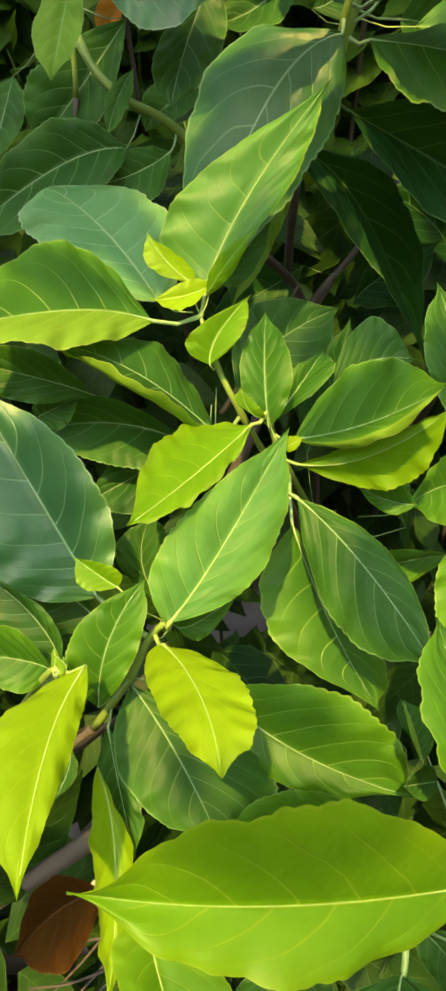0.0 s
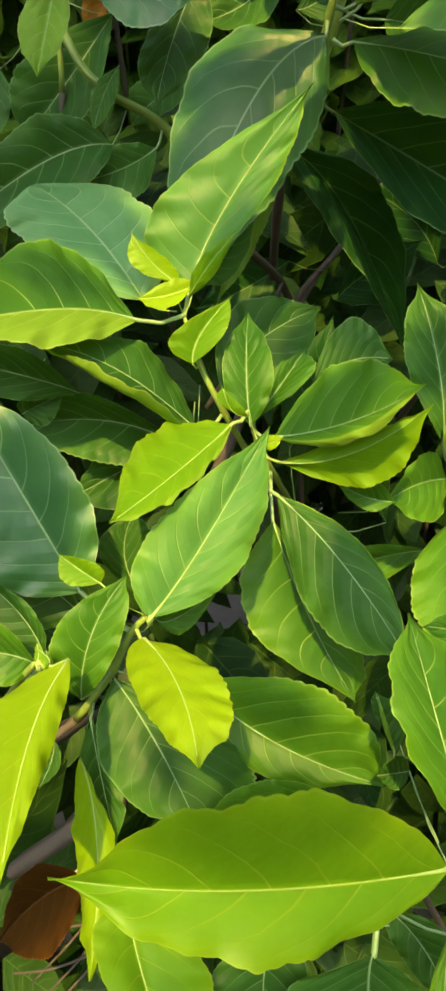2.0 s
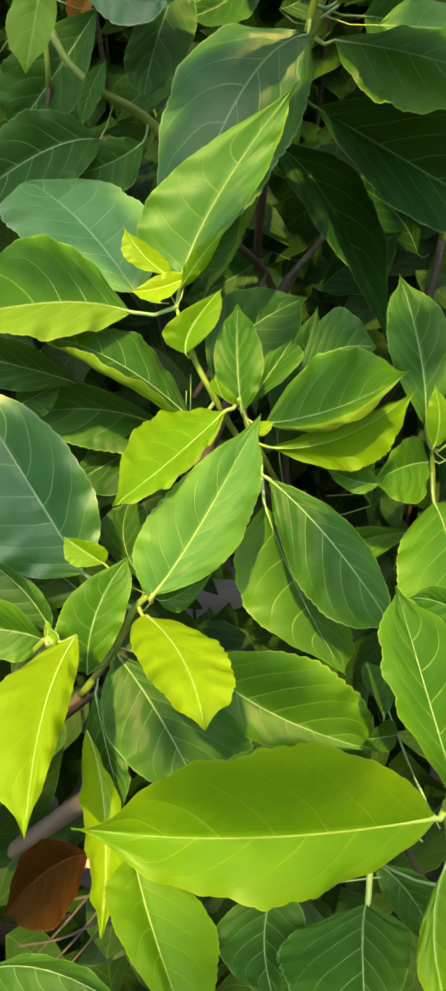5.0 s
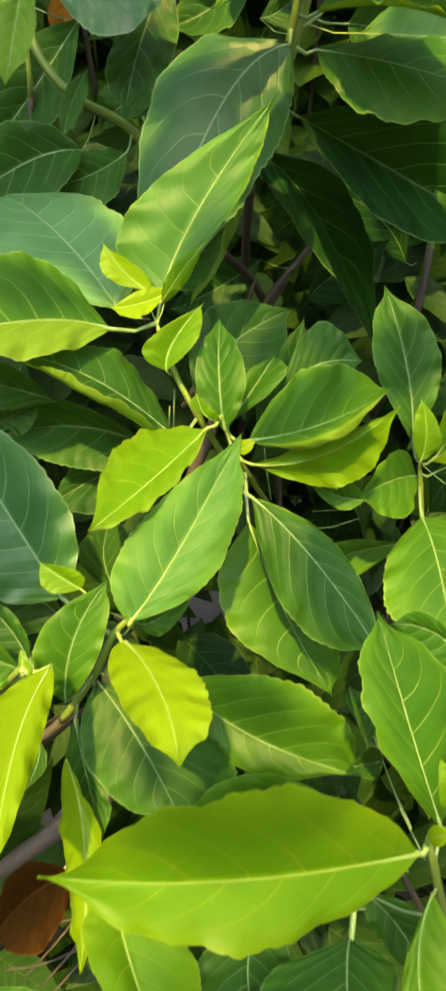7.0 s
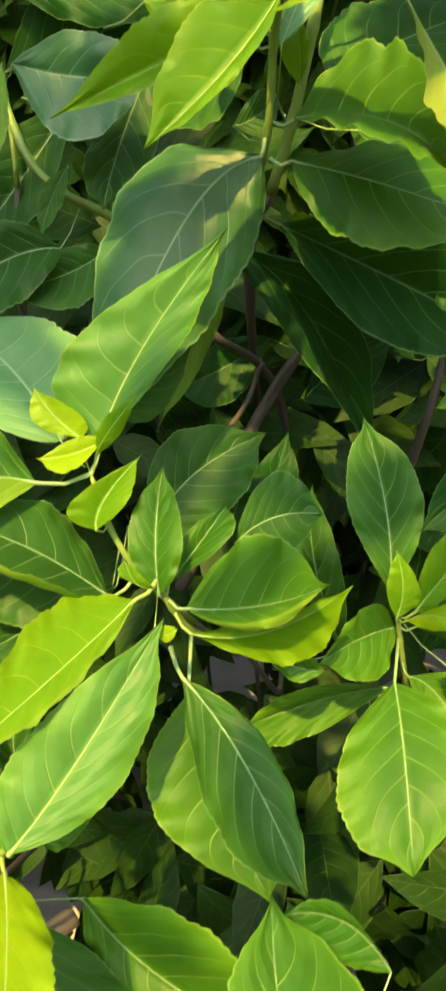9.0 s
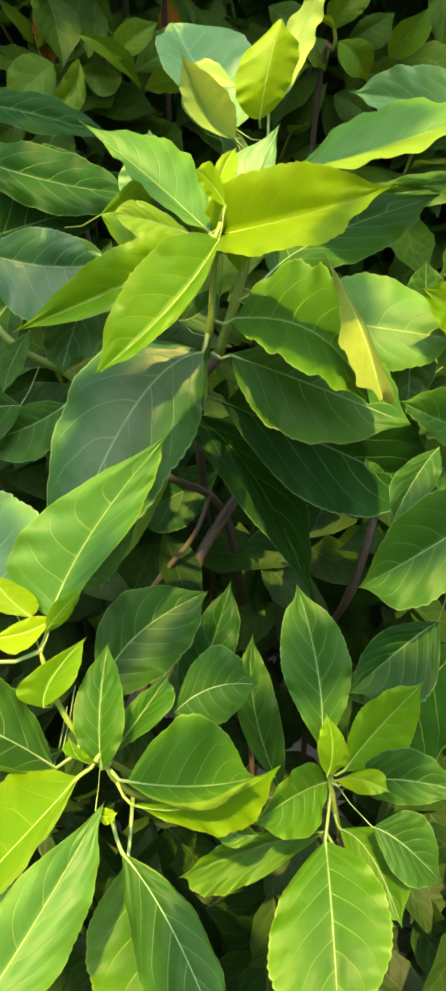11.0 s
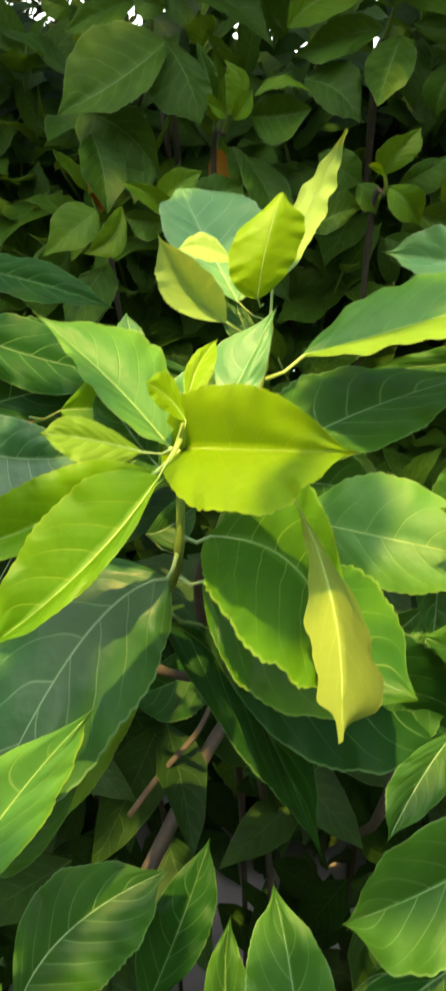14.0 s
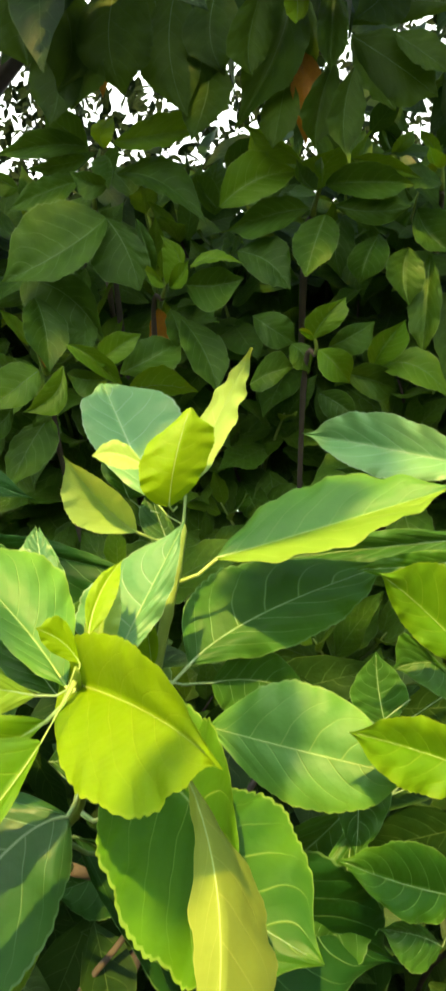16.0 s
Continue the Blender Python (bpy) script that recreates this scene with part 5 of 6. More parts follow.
twig(shoot_l, [(0.133, 1.079, 1.201), (0.112, 1.064, 1.145), (0.066, 1.059, 1.084), (0.026, 1.067, 1.019)], 0.0032, 0.0045)
twig(shoot_l, [(0.296, 1.195, 1.340), (0.219, 1.139, 1.239), (0.164, 1.115, 1.179), (0.119, 1.109, 1.098)], 0.004, 0.006)
hedge_a = shoot("shaded hedge shoot with broad green leaves and a yellow bud", [(-0.087, 1.728, 2.330), (-0.097, 1.740, 2.291), (-0.115, 1.815, 2.241), (-0.107, 1.917, 2.135), (-0.082, 2.404, 1.324), (-0.057, 2.667, -0.020)], 0.003, 0.008)
leaf(hedge_a, (-0.067, 1.677, 2.308), (-0.071, 1.662, 2.334), (-0.055, 1.704, 2.382), (-0.012, -0.031, -0.008), (0.025, 0.003, 0.001), "Y", None, peak=0.46, full=1.8, wave=1.0)
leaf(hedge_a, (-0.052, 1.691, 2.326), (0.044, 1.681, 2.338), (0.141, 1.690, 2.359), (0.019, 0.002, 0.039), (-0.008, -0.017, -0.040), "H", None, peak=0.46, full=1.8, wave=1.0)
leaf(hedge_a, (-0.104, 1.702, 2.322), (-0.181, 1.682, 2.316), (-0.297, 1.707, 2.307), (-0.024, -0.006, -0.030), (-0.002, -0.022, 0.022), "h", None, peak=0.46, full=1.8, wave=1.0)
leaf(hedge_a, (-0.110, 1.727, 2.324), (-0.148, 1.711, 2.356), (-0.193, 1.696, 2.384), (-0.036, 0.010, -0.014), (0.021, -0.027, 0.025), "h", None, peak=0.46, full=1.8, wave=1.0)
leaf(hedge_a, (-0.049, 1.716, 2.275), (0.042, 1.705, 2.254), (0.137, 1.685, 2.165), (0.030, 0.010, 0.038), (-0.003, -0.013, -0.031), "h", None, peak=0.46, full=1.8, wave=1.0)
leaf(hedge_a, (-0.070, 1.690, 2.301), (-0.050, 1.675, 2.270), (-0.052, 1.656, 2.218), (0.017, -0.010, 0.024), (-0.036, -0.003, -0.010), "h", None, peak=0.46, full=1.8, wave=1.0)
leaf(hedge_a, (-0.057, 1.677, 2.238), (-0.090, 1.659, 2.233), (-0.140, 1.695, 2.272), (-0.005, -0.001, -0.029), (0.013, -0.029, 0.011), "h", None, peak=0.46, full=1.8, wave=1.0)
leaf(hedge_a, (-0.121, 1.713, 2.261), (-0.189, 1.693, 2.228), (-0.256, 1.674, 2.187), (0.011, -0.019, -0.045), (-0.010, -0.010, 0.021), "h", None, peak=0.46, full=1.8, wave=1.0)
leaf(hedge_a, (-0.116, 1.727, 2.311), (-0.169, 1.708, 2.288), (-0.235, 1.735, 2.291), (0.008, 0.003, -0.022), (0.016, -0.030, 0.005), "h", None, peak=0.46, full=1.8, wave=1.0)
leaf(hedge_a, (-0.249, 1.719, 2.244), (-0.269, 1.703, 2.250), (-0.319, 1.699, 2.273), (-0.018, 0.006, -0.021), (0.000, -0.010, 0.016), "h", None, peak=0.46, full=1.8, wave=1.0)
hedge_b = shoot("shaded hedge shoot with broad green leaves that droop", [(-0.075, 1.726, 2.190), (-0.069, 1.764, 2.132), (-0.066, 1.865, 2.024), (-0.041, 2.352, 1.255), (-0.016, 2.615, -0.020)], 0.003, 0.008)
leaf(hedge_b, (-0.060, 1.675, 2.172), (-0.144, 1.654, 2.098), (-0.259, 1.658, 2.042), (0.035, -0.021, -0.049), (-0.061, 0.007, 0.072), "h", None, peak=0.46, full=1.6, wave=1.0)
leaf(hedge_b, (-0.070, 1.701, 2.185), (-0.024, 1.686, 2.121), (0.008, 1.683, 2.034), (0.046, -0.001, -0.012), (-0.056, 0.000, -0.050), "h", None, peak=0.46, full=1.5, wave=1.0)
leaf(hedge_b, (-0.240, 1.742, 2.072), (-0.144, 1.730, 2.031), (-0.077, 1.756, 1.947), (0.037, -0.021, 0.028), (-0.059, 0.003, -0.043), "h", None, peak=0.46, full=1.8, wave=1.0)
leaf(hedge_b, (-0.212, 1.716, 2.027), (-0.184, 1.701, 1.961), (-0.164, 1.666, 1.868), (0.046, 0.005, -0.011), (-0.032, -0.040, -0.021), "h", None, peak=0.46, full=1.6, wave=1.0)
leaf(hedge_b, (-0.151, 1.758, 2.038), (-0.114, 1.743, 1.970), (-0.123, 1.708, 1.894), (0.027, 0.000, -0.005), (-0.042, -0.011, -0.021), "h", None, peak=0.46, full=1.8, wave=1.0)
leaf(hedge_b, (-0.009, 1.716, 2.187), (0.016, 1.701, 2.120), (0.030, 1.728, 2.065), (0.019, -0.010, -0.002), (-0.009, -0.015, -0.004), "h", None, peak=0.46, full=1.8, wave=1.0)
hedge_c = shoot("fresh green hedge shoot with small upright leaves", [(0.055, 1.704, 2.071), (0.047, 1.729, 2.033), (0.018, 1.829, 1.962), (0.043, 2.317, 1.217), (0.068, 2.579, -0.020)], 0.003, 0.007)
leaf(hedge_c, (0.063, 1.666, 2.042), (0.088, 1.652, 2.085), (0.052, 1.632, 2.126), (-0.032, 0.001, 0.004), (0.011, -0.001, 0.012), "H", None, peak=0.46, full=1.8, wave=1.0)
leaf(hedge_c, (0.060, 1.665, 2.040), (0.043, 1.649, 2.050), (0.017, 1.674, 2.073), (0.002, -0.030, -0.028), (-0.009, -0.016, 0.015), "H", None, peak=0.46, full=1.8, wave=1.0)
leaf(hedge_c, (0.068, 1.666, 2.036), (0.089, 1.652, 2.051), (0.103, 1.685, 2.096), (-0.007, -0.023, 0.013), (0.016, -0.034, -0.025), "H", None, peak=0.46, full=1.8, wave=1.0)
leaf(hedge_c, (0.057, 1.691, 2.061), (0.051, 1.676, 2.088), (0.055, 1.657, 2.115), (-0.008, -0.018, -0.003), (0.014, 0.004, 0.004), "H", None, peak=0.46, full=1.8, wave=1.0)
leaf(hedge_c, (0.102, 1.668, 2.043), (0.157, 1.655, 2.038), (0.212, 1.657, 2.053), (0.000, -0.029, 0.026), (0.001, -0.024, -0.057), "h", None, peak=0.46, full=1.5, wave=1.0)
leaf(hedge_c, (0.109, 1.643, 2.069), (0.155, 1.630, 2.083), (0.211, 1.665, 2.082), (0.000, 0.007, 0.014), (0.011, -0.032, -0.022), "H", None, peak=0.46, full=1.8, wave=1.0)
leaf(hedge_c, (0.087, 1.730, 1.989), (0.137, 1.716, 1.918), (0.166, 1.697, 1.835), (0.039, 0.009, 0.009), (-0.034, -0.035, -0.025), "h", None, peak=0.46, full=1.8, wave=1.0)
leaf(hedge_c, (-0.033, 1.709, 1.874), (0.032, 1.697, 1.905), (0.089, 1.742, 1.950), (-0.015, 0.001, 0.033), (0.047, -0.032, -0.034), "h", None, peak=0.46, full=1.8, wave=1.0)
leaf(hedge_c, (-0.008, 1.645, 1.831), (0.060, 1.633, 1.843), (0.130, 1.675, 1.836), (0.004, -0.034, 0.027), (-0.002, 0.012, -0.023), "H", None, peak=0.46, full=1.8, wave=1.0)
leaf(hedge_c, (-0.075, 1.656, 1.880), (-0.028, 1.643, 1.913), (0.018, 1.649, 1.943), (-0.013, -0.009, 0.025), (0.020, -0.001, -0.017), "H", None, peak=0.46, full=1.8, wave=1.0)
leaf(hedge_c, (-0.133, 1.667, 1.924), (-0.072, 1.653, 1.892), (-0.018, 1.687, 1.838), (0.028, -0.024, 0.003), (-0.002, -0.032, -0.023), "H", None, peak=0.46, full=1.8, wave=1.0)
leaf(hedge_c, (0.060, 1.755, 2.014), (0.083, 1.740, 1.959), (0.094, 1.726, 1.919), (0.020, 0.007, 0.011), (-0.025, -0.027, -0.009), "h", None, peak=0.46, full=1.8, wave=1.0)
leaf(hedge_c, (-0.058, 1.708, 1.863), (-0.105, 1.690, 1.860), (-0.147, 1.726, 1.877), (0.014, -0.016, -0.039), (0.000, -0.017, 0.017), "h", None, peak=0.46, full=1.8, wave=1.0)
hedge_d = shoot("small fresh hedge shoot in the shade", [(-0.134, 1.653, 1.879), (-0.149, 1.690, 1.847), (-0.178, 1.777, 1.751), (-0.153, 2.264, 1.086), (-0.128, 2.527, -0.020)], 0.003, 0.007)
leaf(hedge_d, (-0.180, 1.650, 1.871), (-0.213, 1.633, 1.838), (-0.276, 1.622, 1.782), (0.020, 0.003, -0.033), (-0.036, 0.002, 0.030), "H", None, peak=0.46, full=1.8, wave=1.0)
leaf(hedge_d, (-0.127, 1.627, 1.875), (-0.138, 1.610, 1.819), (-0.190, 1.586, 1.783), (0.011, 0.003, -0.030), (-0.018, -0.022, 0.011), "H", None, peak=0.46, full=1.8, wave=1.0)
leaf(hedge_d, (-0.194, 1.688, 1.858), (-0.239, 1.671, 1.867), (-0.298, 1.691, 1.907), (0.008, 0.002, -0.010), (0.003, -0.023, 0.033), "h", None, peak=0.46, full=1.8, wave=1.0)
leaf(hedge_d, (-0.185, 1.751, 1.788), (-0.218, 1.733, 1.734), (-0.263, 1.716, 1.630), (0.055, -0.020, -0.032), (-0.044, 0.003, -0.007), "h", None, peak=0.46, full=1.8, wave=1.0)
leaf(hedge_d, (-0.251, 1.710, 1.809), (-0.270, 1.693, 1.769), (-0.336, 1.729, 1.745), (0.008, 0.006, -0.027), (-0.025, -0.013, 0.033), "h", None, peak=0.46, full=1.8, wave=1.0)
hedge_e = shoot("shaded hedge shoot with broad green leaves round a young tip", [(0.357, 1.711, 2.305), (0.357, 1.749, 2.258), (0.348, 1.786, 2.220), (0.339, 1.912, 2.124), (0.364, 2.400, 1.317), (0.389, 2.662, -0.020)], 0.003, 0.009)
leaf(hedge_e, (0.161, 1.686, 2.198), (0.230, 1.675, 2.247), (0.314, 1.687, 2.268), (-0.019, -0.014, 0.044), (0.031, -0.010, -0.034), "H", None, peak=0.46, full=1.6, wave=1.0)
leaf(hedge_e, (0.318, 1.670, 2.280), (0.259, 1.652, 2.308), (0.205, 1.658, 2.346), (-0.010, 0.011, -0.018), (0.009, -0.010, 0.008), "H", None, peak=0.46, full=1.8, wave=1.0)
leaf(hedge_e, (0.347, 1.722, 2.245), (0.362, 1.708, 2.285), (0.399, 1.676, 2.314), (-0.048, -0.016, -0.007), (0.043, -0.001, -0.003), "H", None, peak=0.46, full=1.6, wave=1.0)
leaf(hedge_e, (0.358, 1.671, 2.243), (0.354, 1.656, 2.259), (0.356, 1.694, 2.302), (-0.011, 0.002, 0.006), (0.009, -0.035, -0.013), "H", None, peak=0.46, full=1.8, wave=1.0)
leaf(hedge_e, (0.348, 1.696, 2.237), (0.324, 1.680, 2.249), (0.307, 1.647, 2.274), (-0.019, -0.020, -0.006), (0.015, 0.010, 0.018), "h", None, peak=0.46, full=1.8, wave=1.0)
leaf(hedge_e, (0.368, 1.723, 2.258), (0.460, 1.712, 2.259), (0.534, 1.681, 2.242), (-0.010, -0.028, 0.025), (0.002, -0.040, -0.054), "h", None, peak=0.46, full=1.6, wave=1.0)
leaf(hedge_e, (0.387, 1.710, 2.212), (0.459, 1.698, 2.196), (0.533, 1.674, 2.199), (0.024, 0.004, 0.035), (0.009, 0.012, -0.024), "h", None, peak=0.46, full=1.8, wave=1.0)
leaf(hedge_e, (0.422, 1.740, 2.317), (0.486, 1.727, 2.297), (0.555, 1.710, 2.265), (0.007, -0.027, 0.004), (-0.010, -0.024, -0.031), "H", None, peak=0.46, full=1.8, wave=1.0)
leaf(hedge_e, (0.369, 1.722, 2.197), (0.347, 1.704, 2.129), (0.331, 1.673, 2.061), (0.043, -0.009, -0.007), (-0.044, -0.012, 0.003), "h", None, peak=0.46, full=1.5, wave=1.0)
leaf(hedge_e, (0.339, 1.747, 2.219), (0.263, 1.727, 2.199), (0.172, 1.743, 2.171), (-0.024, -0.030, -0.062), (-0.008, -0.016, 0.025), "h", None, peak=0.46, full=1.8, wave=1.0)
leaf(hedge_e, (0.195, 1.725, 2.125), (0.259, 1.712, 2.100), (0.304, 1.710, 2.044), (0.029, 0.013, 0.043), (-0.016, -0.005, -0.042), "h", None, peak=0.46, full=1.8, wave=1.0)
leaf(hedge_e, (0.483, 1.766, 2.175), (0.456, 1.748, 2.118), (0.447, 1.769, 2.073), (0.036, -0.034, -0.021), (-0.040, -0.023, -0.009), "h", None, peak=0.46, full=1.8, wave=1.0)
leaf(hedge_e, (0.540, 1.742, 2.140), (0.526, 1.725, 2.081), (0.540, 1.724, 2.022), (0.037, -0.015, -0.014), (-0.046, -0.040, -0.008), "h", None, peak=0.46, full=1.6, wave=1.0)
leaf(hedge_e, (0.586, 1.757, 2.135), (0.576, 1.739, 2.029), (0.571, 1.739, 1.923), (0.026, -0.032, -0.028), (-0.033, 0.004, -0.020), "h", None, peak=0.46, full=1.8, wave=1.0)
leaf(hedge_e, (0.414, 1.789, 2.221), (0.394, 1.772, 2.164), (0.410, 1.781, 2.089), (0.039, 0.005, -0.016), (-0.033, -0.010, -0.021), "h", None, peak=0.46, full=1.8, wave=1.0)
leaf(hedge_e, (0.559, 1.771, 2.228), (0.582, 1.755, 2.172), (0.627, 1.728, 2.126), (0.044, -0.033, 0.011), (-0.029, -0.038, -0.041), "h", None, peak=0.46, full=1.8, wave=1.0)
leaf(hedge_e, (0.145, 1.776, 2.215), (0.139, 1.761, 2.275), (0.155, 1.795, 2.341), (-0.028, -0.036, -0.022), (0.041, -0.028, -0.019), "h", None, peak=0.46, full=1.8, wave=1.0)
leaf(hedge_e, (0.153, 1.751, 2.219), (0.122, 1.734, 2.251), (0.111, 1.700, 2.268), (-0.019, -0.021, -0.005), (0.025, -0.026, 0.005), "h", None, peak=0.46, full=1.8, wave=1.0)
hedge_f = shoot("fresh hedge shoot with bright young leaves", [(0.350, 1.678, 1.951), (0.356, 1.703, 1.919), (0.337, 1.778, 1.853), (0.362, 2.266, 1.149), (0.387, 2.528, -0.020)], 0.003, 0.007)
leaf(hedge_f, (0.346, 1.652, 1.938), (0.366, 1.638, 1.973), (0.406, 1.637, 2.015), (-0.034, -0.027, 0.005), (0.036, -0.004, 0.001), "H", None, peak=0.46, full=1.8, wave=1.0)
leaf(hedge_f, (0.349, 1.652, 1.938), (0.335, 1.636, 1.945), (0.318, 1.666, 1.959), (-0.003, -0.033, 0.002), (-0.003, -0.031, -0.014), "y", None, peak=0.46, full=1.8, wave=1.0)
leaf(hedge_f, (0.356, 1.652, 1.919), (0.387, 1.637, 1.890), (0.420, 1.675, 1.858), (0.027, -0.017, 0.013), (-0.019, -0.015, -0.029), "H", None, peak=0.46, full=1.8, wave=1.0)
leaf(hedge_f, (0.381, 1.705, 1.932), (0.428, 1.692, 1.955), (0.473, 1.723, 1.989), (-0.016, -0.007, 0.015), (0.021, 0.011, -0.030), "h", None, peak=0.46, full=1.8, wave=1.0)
leaf(hedge_f, (0.465, 1.682, 1.892), (0.486, 1.668, 1.933), (0.523, 1.662, 1.979), (-0.032, -0.037, 0.002), (0.032, -0.034, -0.011), "H", None, peak=0.46, full=1.8, wave=1.0)
leaf(hedge_f, (0.479, 1.696, 1.892), (0.550, 1.684, 1.894), (0.625, 1.697, 1.826), (0.017, 0.009, 0.029), (-0.021, -0.020, -0.035), "H", None, peak=0.46, full=1.8, wave=1.0)
leaf(hedge_f, (0.414, 1.718, 1.884), (0.469, 1.705, 1.869), (0.525, 1.740, 1.854), (0.010, -0.036, 0.028), (0.006, 0.003, -0.036), "h", None, peak=0.46, full=1.8, wave=1.0)
leaf(hedge_f, (0.227, 1.721, 1.859), (0.270, 1.708, 1.881), (0.318, 1.731, 1.898), (0.003, -0.003, 0.041), (-0.008, -0.006, -0.034), "h", None, peak=0.46, full=1.8, wave=1.0)
leaf(hedge_f, (0.229, 1.763, 2.005), (0.269, 1.749, 1.976), (0.322, 1.788, 1.952), (0.029, 0.006, 0.025), (-0.008, -0.001, -0.038), "h", None, peak=0.46, full=1.8, wave=1.0)
leaf(hedge_f, (0.366, 1.728, 1.845), (0.409, 1.714, 1.819), (0.442, 1.713, 1.787), (0.014, -0.010, 0.022), (-0.020, 0.010, -0.024), "h", None, peak=0.46, full=1.8, wave=1.0)
leaf(hedge_f, (0.308, 1.753, 1.946), (0.333, 1.738, 1.924), (0.347, 1.746, 1.887), (0.014, 0.001, 0.011), (-0.024, -0.025, -0.032), "h", None, peak=0.46, full=1.8, wave=1.0)
hedge_g = shoot("hedge shoot with narrow yellow-green new leaves", [(0.595, 1.723, 2.322), (0.609, 1.774, 2.268), (0.629, 1.902, 2.179), (0.654, 2.389, 1.351), (0.679, 2.652, -0.020)], 0.003, 0.008)
leaf(hedge_g, (0.593, 1.709, 2.304), (0.564, 1.693, 2.328), (0.540, 1.665, 2.339), (-0.013, -0.007, -0.005), (0.010, -0.010, 0.004), "H", None, peak=0.46, full=1.8, wave=1.0)
leaf(hedge_g, (0.596, 1.696, 2.284), (0.574, 1.680, 2.277), (0.560, 1.674, 2.313), (-0.017, -0.015, 0.003), (0.011, -0.022, 0.012), "y", None, peak=0.46, full=1.8, wave=1.0)
leaf(hedge_g, (0.600, 1.735, 2.265), (0.546, 1.717, 2.271), (0.501, 1.737, 2.266), (-0.002, -0.027, -0.041), (-0.003, 0.009, 0.026), "h", None, peak=0.46, full=1.8, wave=1.0)
leaf(hedge_g, (0.611, 1.762, 2.327), (0.538, 1.743, 2.331), (0.477, 1.753, 2.329), (-0.012, -0.035, -0.032), (-0.004, 0.009, 0.019), "h", None, peak=0.46, full=1.8, wave=1.0)
leaf(hedge_g, (0.500, 1.744, 2.325), (0.522, 1.730, 2.344), (0.548, 1.769, 2.387), (-0.017, -0.020, -0.003), (0.012, -0.013, -0.012), "H", None, peak=0.46, full=1.8, wave=1.0)
leaf(tree, (0.366, 1.601, 2.587), (0.362, 1.584, 2.486), (0.360, 1.573, 2.398), (0.026, -0.029, -0.036), (-0.029, -0.031, -0.026), "c", None, peak=0.46, full=1.8, wave=1.0)
leaf(tree, (0.401, 1.627, 2.494), (0.480, 1.614, 2.435), (0.560, 1.612, 2.374), (0.056, 0.008, 0.046), (-0.006, 0.006, -0.068), "c", None, peak=0.46, full=1.8, wave=1.0)
leaf(tree, (0.404, 1.653, 2.504), (0.444, 1.638, 2.425), (0.483, 1.605, 2.346), (0.035, -0.008, -0.008), (-0.022, -0.039, -0.042), "c", None, peak=0.46, full=1.8, wave=1.0)
leaf(tree, (0.604, 1.690, 2.590), (0.480, 1.668, 2.578), (0.397, 1.679, 2.541), (0.019, 0.012, -0.031), (-0.009, 0.004, 0.042), "c", None, peak=0.46, full=1.8, wave=1.0)
leaf(tree, (0.477, 1.604, 2.484), (0.526, 1.591, 2.442), (0.576, 1.600, 2.411), (0.031, 0.015, 0.035), (-0.016, -0.022, -0.035), "c", None, peak=0.46, full=1.8, wave=1.0)
leaf(tree, (0.158, 1.617, 2.588), (0.141, 1.598, 2.485), (0.171, 1.595, 2.405), (0.056, -0.018, -0.012), (-0.049, -0.017, -0.023), "c", None, peak=0.46, full=1.8, wave=1.0)
leaf(tree, (0.281, 1.649, 2.620), (0.272, 1.631, 2.492), (0.190, 1.616, 2.316), (0.041, -0.061, -0.070), (-0.062, -0.034, -0.020), "c", None, peak=0.46, full=1.8, wave=1.0)
leaf(tree, (0.319, 1.676, 2.602), (0.312, 1.658, 2.484), (0.296, 1.693, 2.419), (0.030, -0.024, -0.027), (-0.047, -0.024, -0.016), "c", None, peak=0.46, full=1.8, wave=1.0)
leaf(tree, (0.407, 1.600, 2.422), (0.387, 1.582, 2.328), (0.391, 1.546, 2.238), (0.037, 0.002, -0.005), (-0.032, -0.040, -0.026), "c", None, peak=0.46, full=1.8, wave=1.0)
leaf(tree, (0.372, 1.624, 2.447), (0.347, 1.606, 2.363), (0.336, 1.587, 2.268), (0.028, -0.016, -0.037), (-0.039, -0.066, -0.051), "c", None, peak=0.46, full=1.8, wave=1.0)
leaf(tree, (-0.189, 1.627, 2.645), (-0.120, 1.612, 2.495), (-0.143, 1.607, 2.385), (0.073, -0.033, -0.042), (-0.050, -0.050, -0.028), "c", None, peak=0.46, full=1.8, wave=1.0)
leaf(tree, (-0.264, 1.649, 2.650), (-0.225, 1.633, 2.520), (-0.208, 1.636, 2.446), (0.082, -0.059, -0.027), (-0.068, -0.024, -0.022), "c", None, peak=0.46, full=1.8, wave=1.0)
leaf(tree, (-0.021, 1.582, 2.590), (-0.038, 1.563, 2.454), (-0.009, 1.580, 2.362), (0.084, -0.022, -0.022), (-0.063, 0.007, -0.005), "c", None, peak=0.46, full=1.8, wave=1.0)
leaf(tree, (0.079, 1.613, 2.586), (0.068, 1.594, 2.449), (0.105, 1.595, 2.328), (0.058, 0.012, -0.004), (-0.056, -0.005, -0.024), "c", None, peak=0.46, full=1.8, wave=1.0)
leaf(tree, (-0.115, 1.628, 2.546), (-0.097, 1.612, 2.436), (-0.116, 1.607, 2.346), (0.054, -0.057, -0.045), (-0.056, 0.003, -0.017), "c", None, peak=0.46, full=1.8, wave=1.0)
leaf(tree, (0.009, 1.662, 2.632), (0.038, 1.646, 2.538), (0.022, 1.681, 2.481), (0.049, 0.001, -0.006), (-0.059, -0.003, -0.008), "c", None, peak=0.46, full=1.8, wave=1.0)
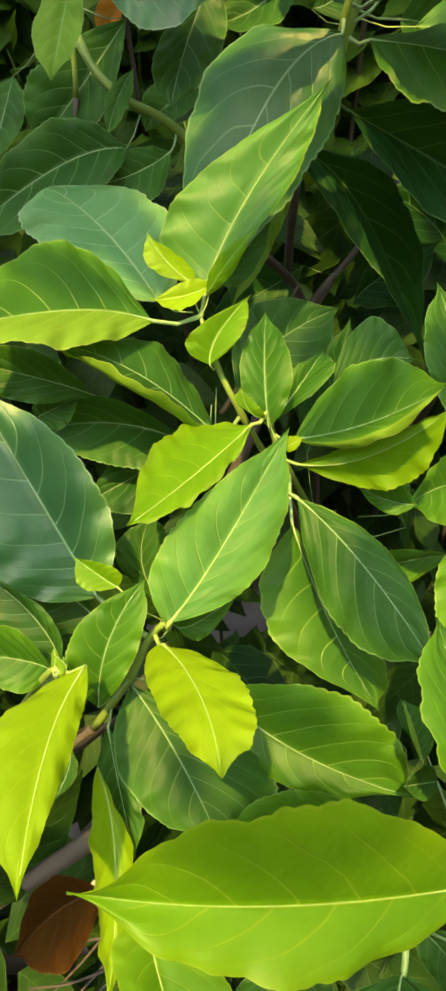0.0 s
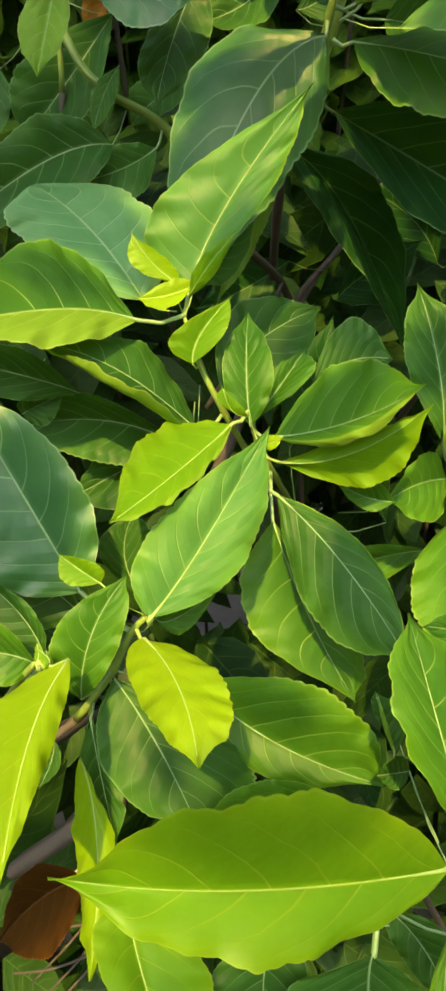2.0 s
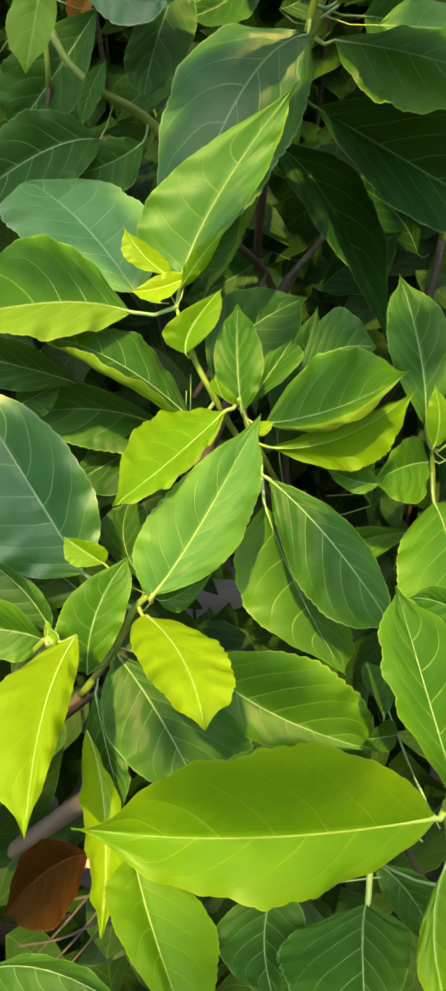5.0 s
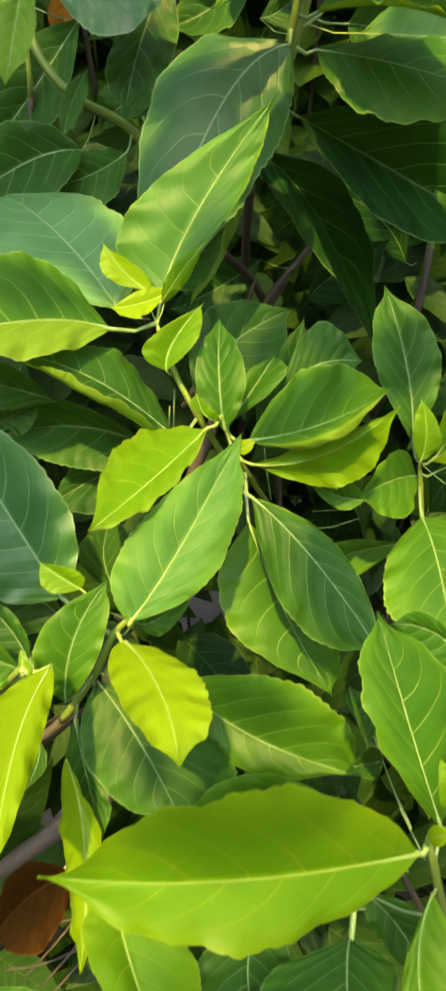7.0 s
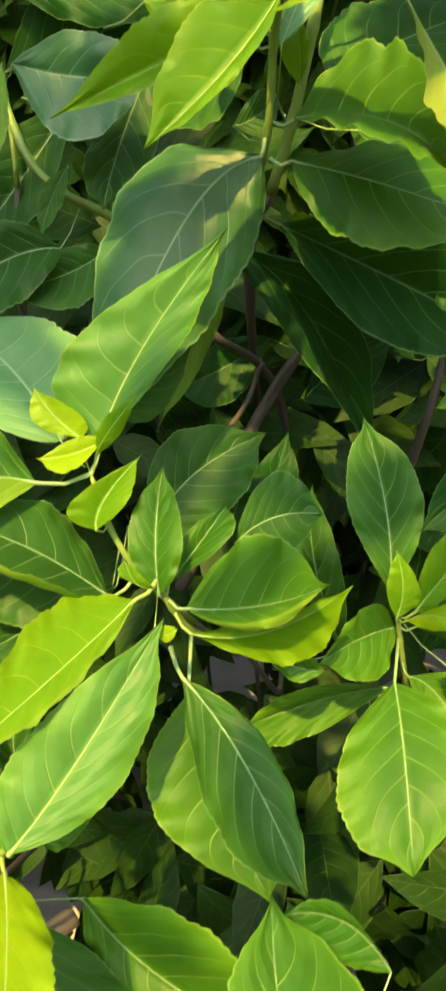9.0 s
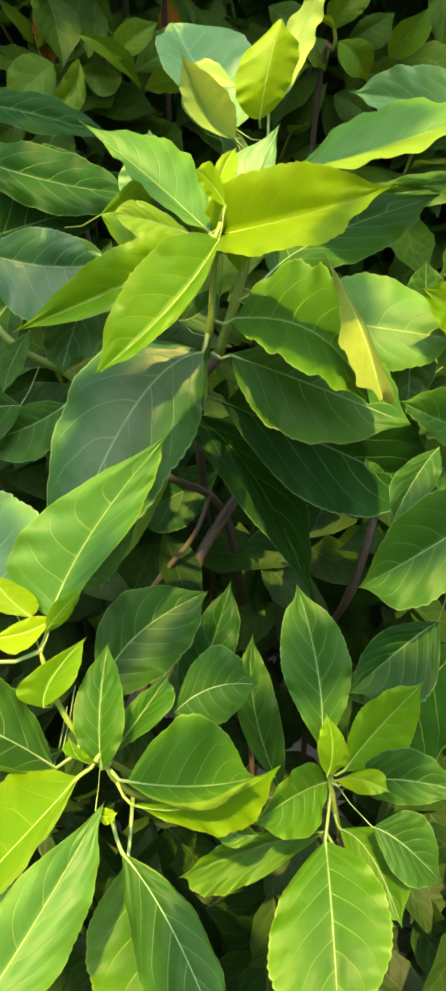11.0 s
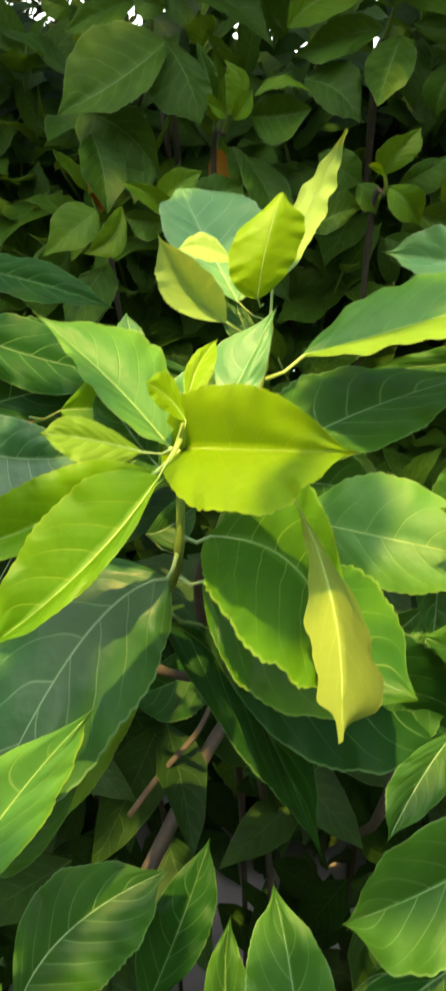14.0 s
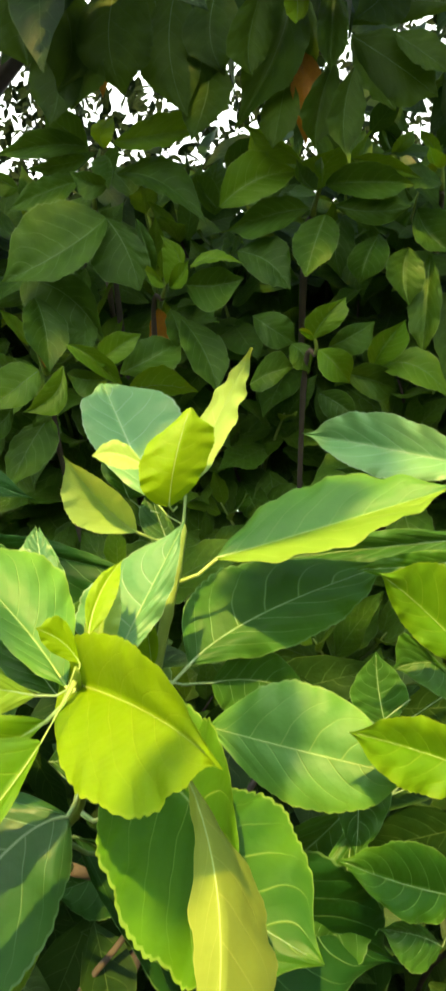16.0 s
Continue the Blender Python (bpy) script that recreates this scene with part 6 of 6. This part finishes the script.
leaf(tree, (0.240, 1.595, 2.573), (0.214, 1.576, 2.460), (0.222, 1.569, 2.389), (0.039, 0.012, 0.000), (-0.038, -0.050, -0.036), "c", None, peak=0.46, full=1.8, wave=1.0)
leaf(tree, (0.136, 1.615, 2.529), (0.128, 1.597, 2.438), (0.118, 1.625, 2.384), (0.034, 0.003, -0.004), (-0.028, -0.002, -0.007), "c", None, peak=0.46, full=1.8, wave=1.0)
leaf(tree, (0.501, 1.660, 2.625), (0.452, 1.641, 2.566), (0.403, 1.607, 2.511), (0.046, 0.012, -0.031), (-0.019, -0.018, 0.031), "c", None, peak=0.46, full=1.8, wave=1.0)
leaf(tree, (0.291, 1.571, 2.562), (0.298, 1.555, 2.508), (0.296, 1.553, 2.471), (0.020, 0.000, -0.003), (-0.024, -0.013, -0.011), "Y", None, peak=0.46, full=1.8, wave=1.0)
leaf(tree, (-0.172, 1.640, 2.500), (-0.144, 1.620, 2.406), (-0.157, 1.610, 2.319), (0.063, -0.021, -0.006), (-0.061, 0.019, 0.010), "c", None, peak=0.46, full=1.8, wave=1.0)
leaf(tree, (0.144, 1.620, 2.451), (0.135, 1.600, 2.360), (0.112, 1.590, 2.284), (0.048, -0.021, -0.006), (-0.046, 0.019, 0.009), "c", None, peak=0.46, full=1.8, wave=1.0)
leaf(tree, (0.285, 1.620, 2.416), (0.272, 1.600, 2.337), (0.261, 1.590, 2.268), (0.034, -0.021, -0.016), (-0.037, 0.019, 0.004), "c", None, peak=0.46, full=1.8, wave=1.0)
leaf(shoot_e, (0.133, 0.306, 1.052), (0.130, 0.316, 1.062), (0.126, 0.327, 1.074), (-0.007, 0.001, -0.001), (0.009, 0.001, 0.005), "m", (0.133, 0.306, 1.052), peak=0.45, full=1.6, wave=1.0, under="left", curl=4.2, roll_from=0.1)
leaf(shoot_c, (-0.002, 0.390, 1.080), (-0.005, 0.394, 1.087), (-0.007, 0.399, 1.096), (-0.003, -0.000, 0.000), (0.002, 0.001, 0.001), "g", (-0.001, 0.390, 1.079), peak=0.45, full=1.6, wave=1.0)
leaf(shoot_c, (-0.000, 0.388, 1.082), (0.002, 0.392, 1.088), (0.005, 0.397, 1.096), (-0.002, 0.001, 0.002), (0.003, -0.000, -0.001), "s", (-0.001, 0.387, 1.081), peak=0.45, full=1.6, wave=1.0)
leaf(shoot_d, (-0.057, 0.328, 1.092), (-0.056, 0.331, 1.096), (-0.057, 0.334, 1.102), (-0.002, -0.000, 0.001), (0.002, 0.001, 0.001), "y", (-0.056, 0.327, 1.091), peak=0.45, full=1.6, wave=1.0)
leaf(shoot_d, (-0.055, 0.327, 1.091), (-0.052, 0.330, 1.093), (-0.052, 0.333, 1.098), (-0.002, 0.001, 0.002), (0.002, 0.000, -0.000), "g", (-0.056, 0.327, 1.091), peak=0.45, full=1.6, wave=1.0)
twig(shoot_d, [(-0.130, 0.458, 0.646), (-0.096, 0.468, 0.683), (-0.062, 0.479, 0.725)], 0.0010, 0.0014)
twig(shoot_d, [(-0.115, 0.453, 0.639), (-0.085, 0.459, 0.675), (-0.052, 0.471, 0.717)], 0.0010, 0.0014)
twig(shoot_d, [(-0.106, 0.447, 0.633), (-0.073, 0.456, 0.671), (-0.043, 0.460, 0.707)], 0.0010, 0.0014)
twig(shoot_d, [(-0.156, 0.479, 0.668), (-0.110, 0.475, 0.692), (-0.065, 0.466, 0.715)], 0.0010, 0.0014)
twig(shoot_d, [(-0.148, 0.461, 0.653), (-0.108, 0.451, 0.674), (-0.070, 0.446, 0.700)], 0.0010, 0.0014)
twig(shoot_d, [(-0.225, 0.600, 0.592), (-0.174, 0.620, 0.615), (-0.106, 0.650, 0.645), (-0.076, 0.680, 0.647)], 0.010, 0.013)
# end of the foreground shoots
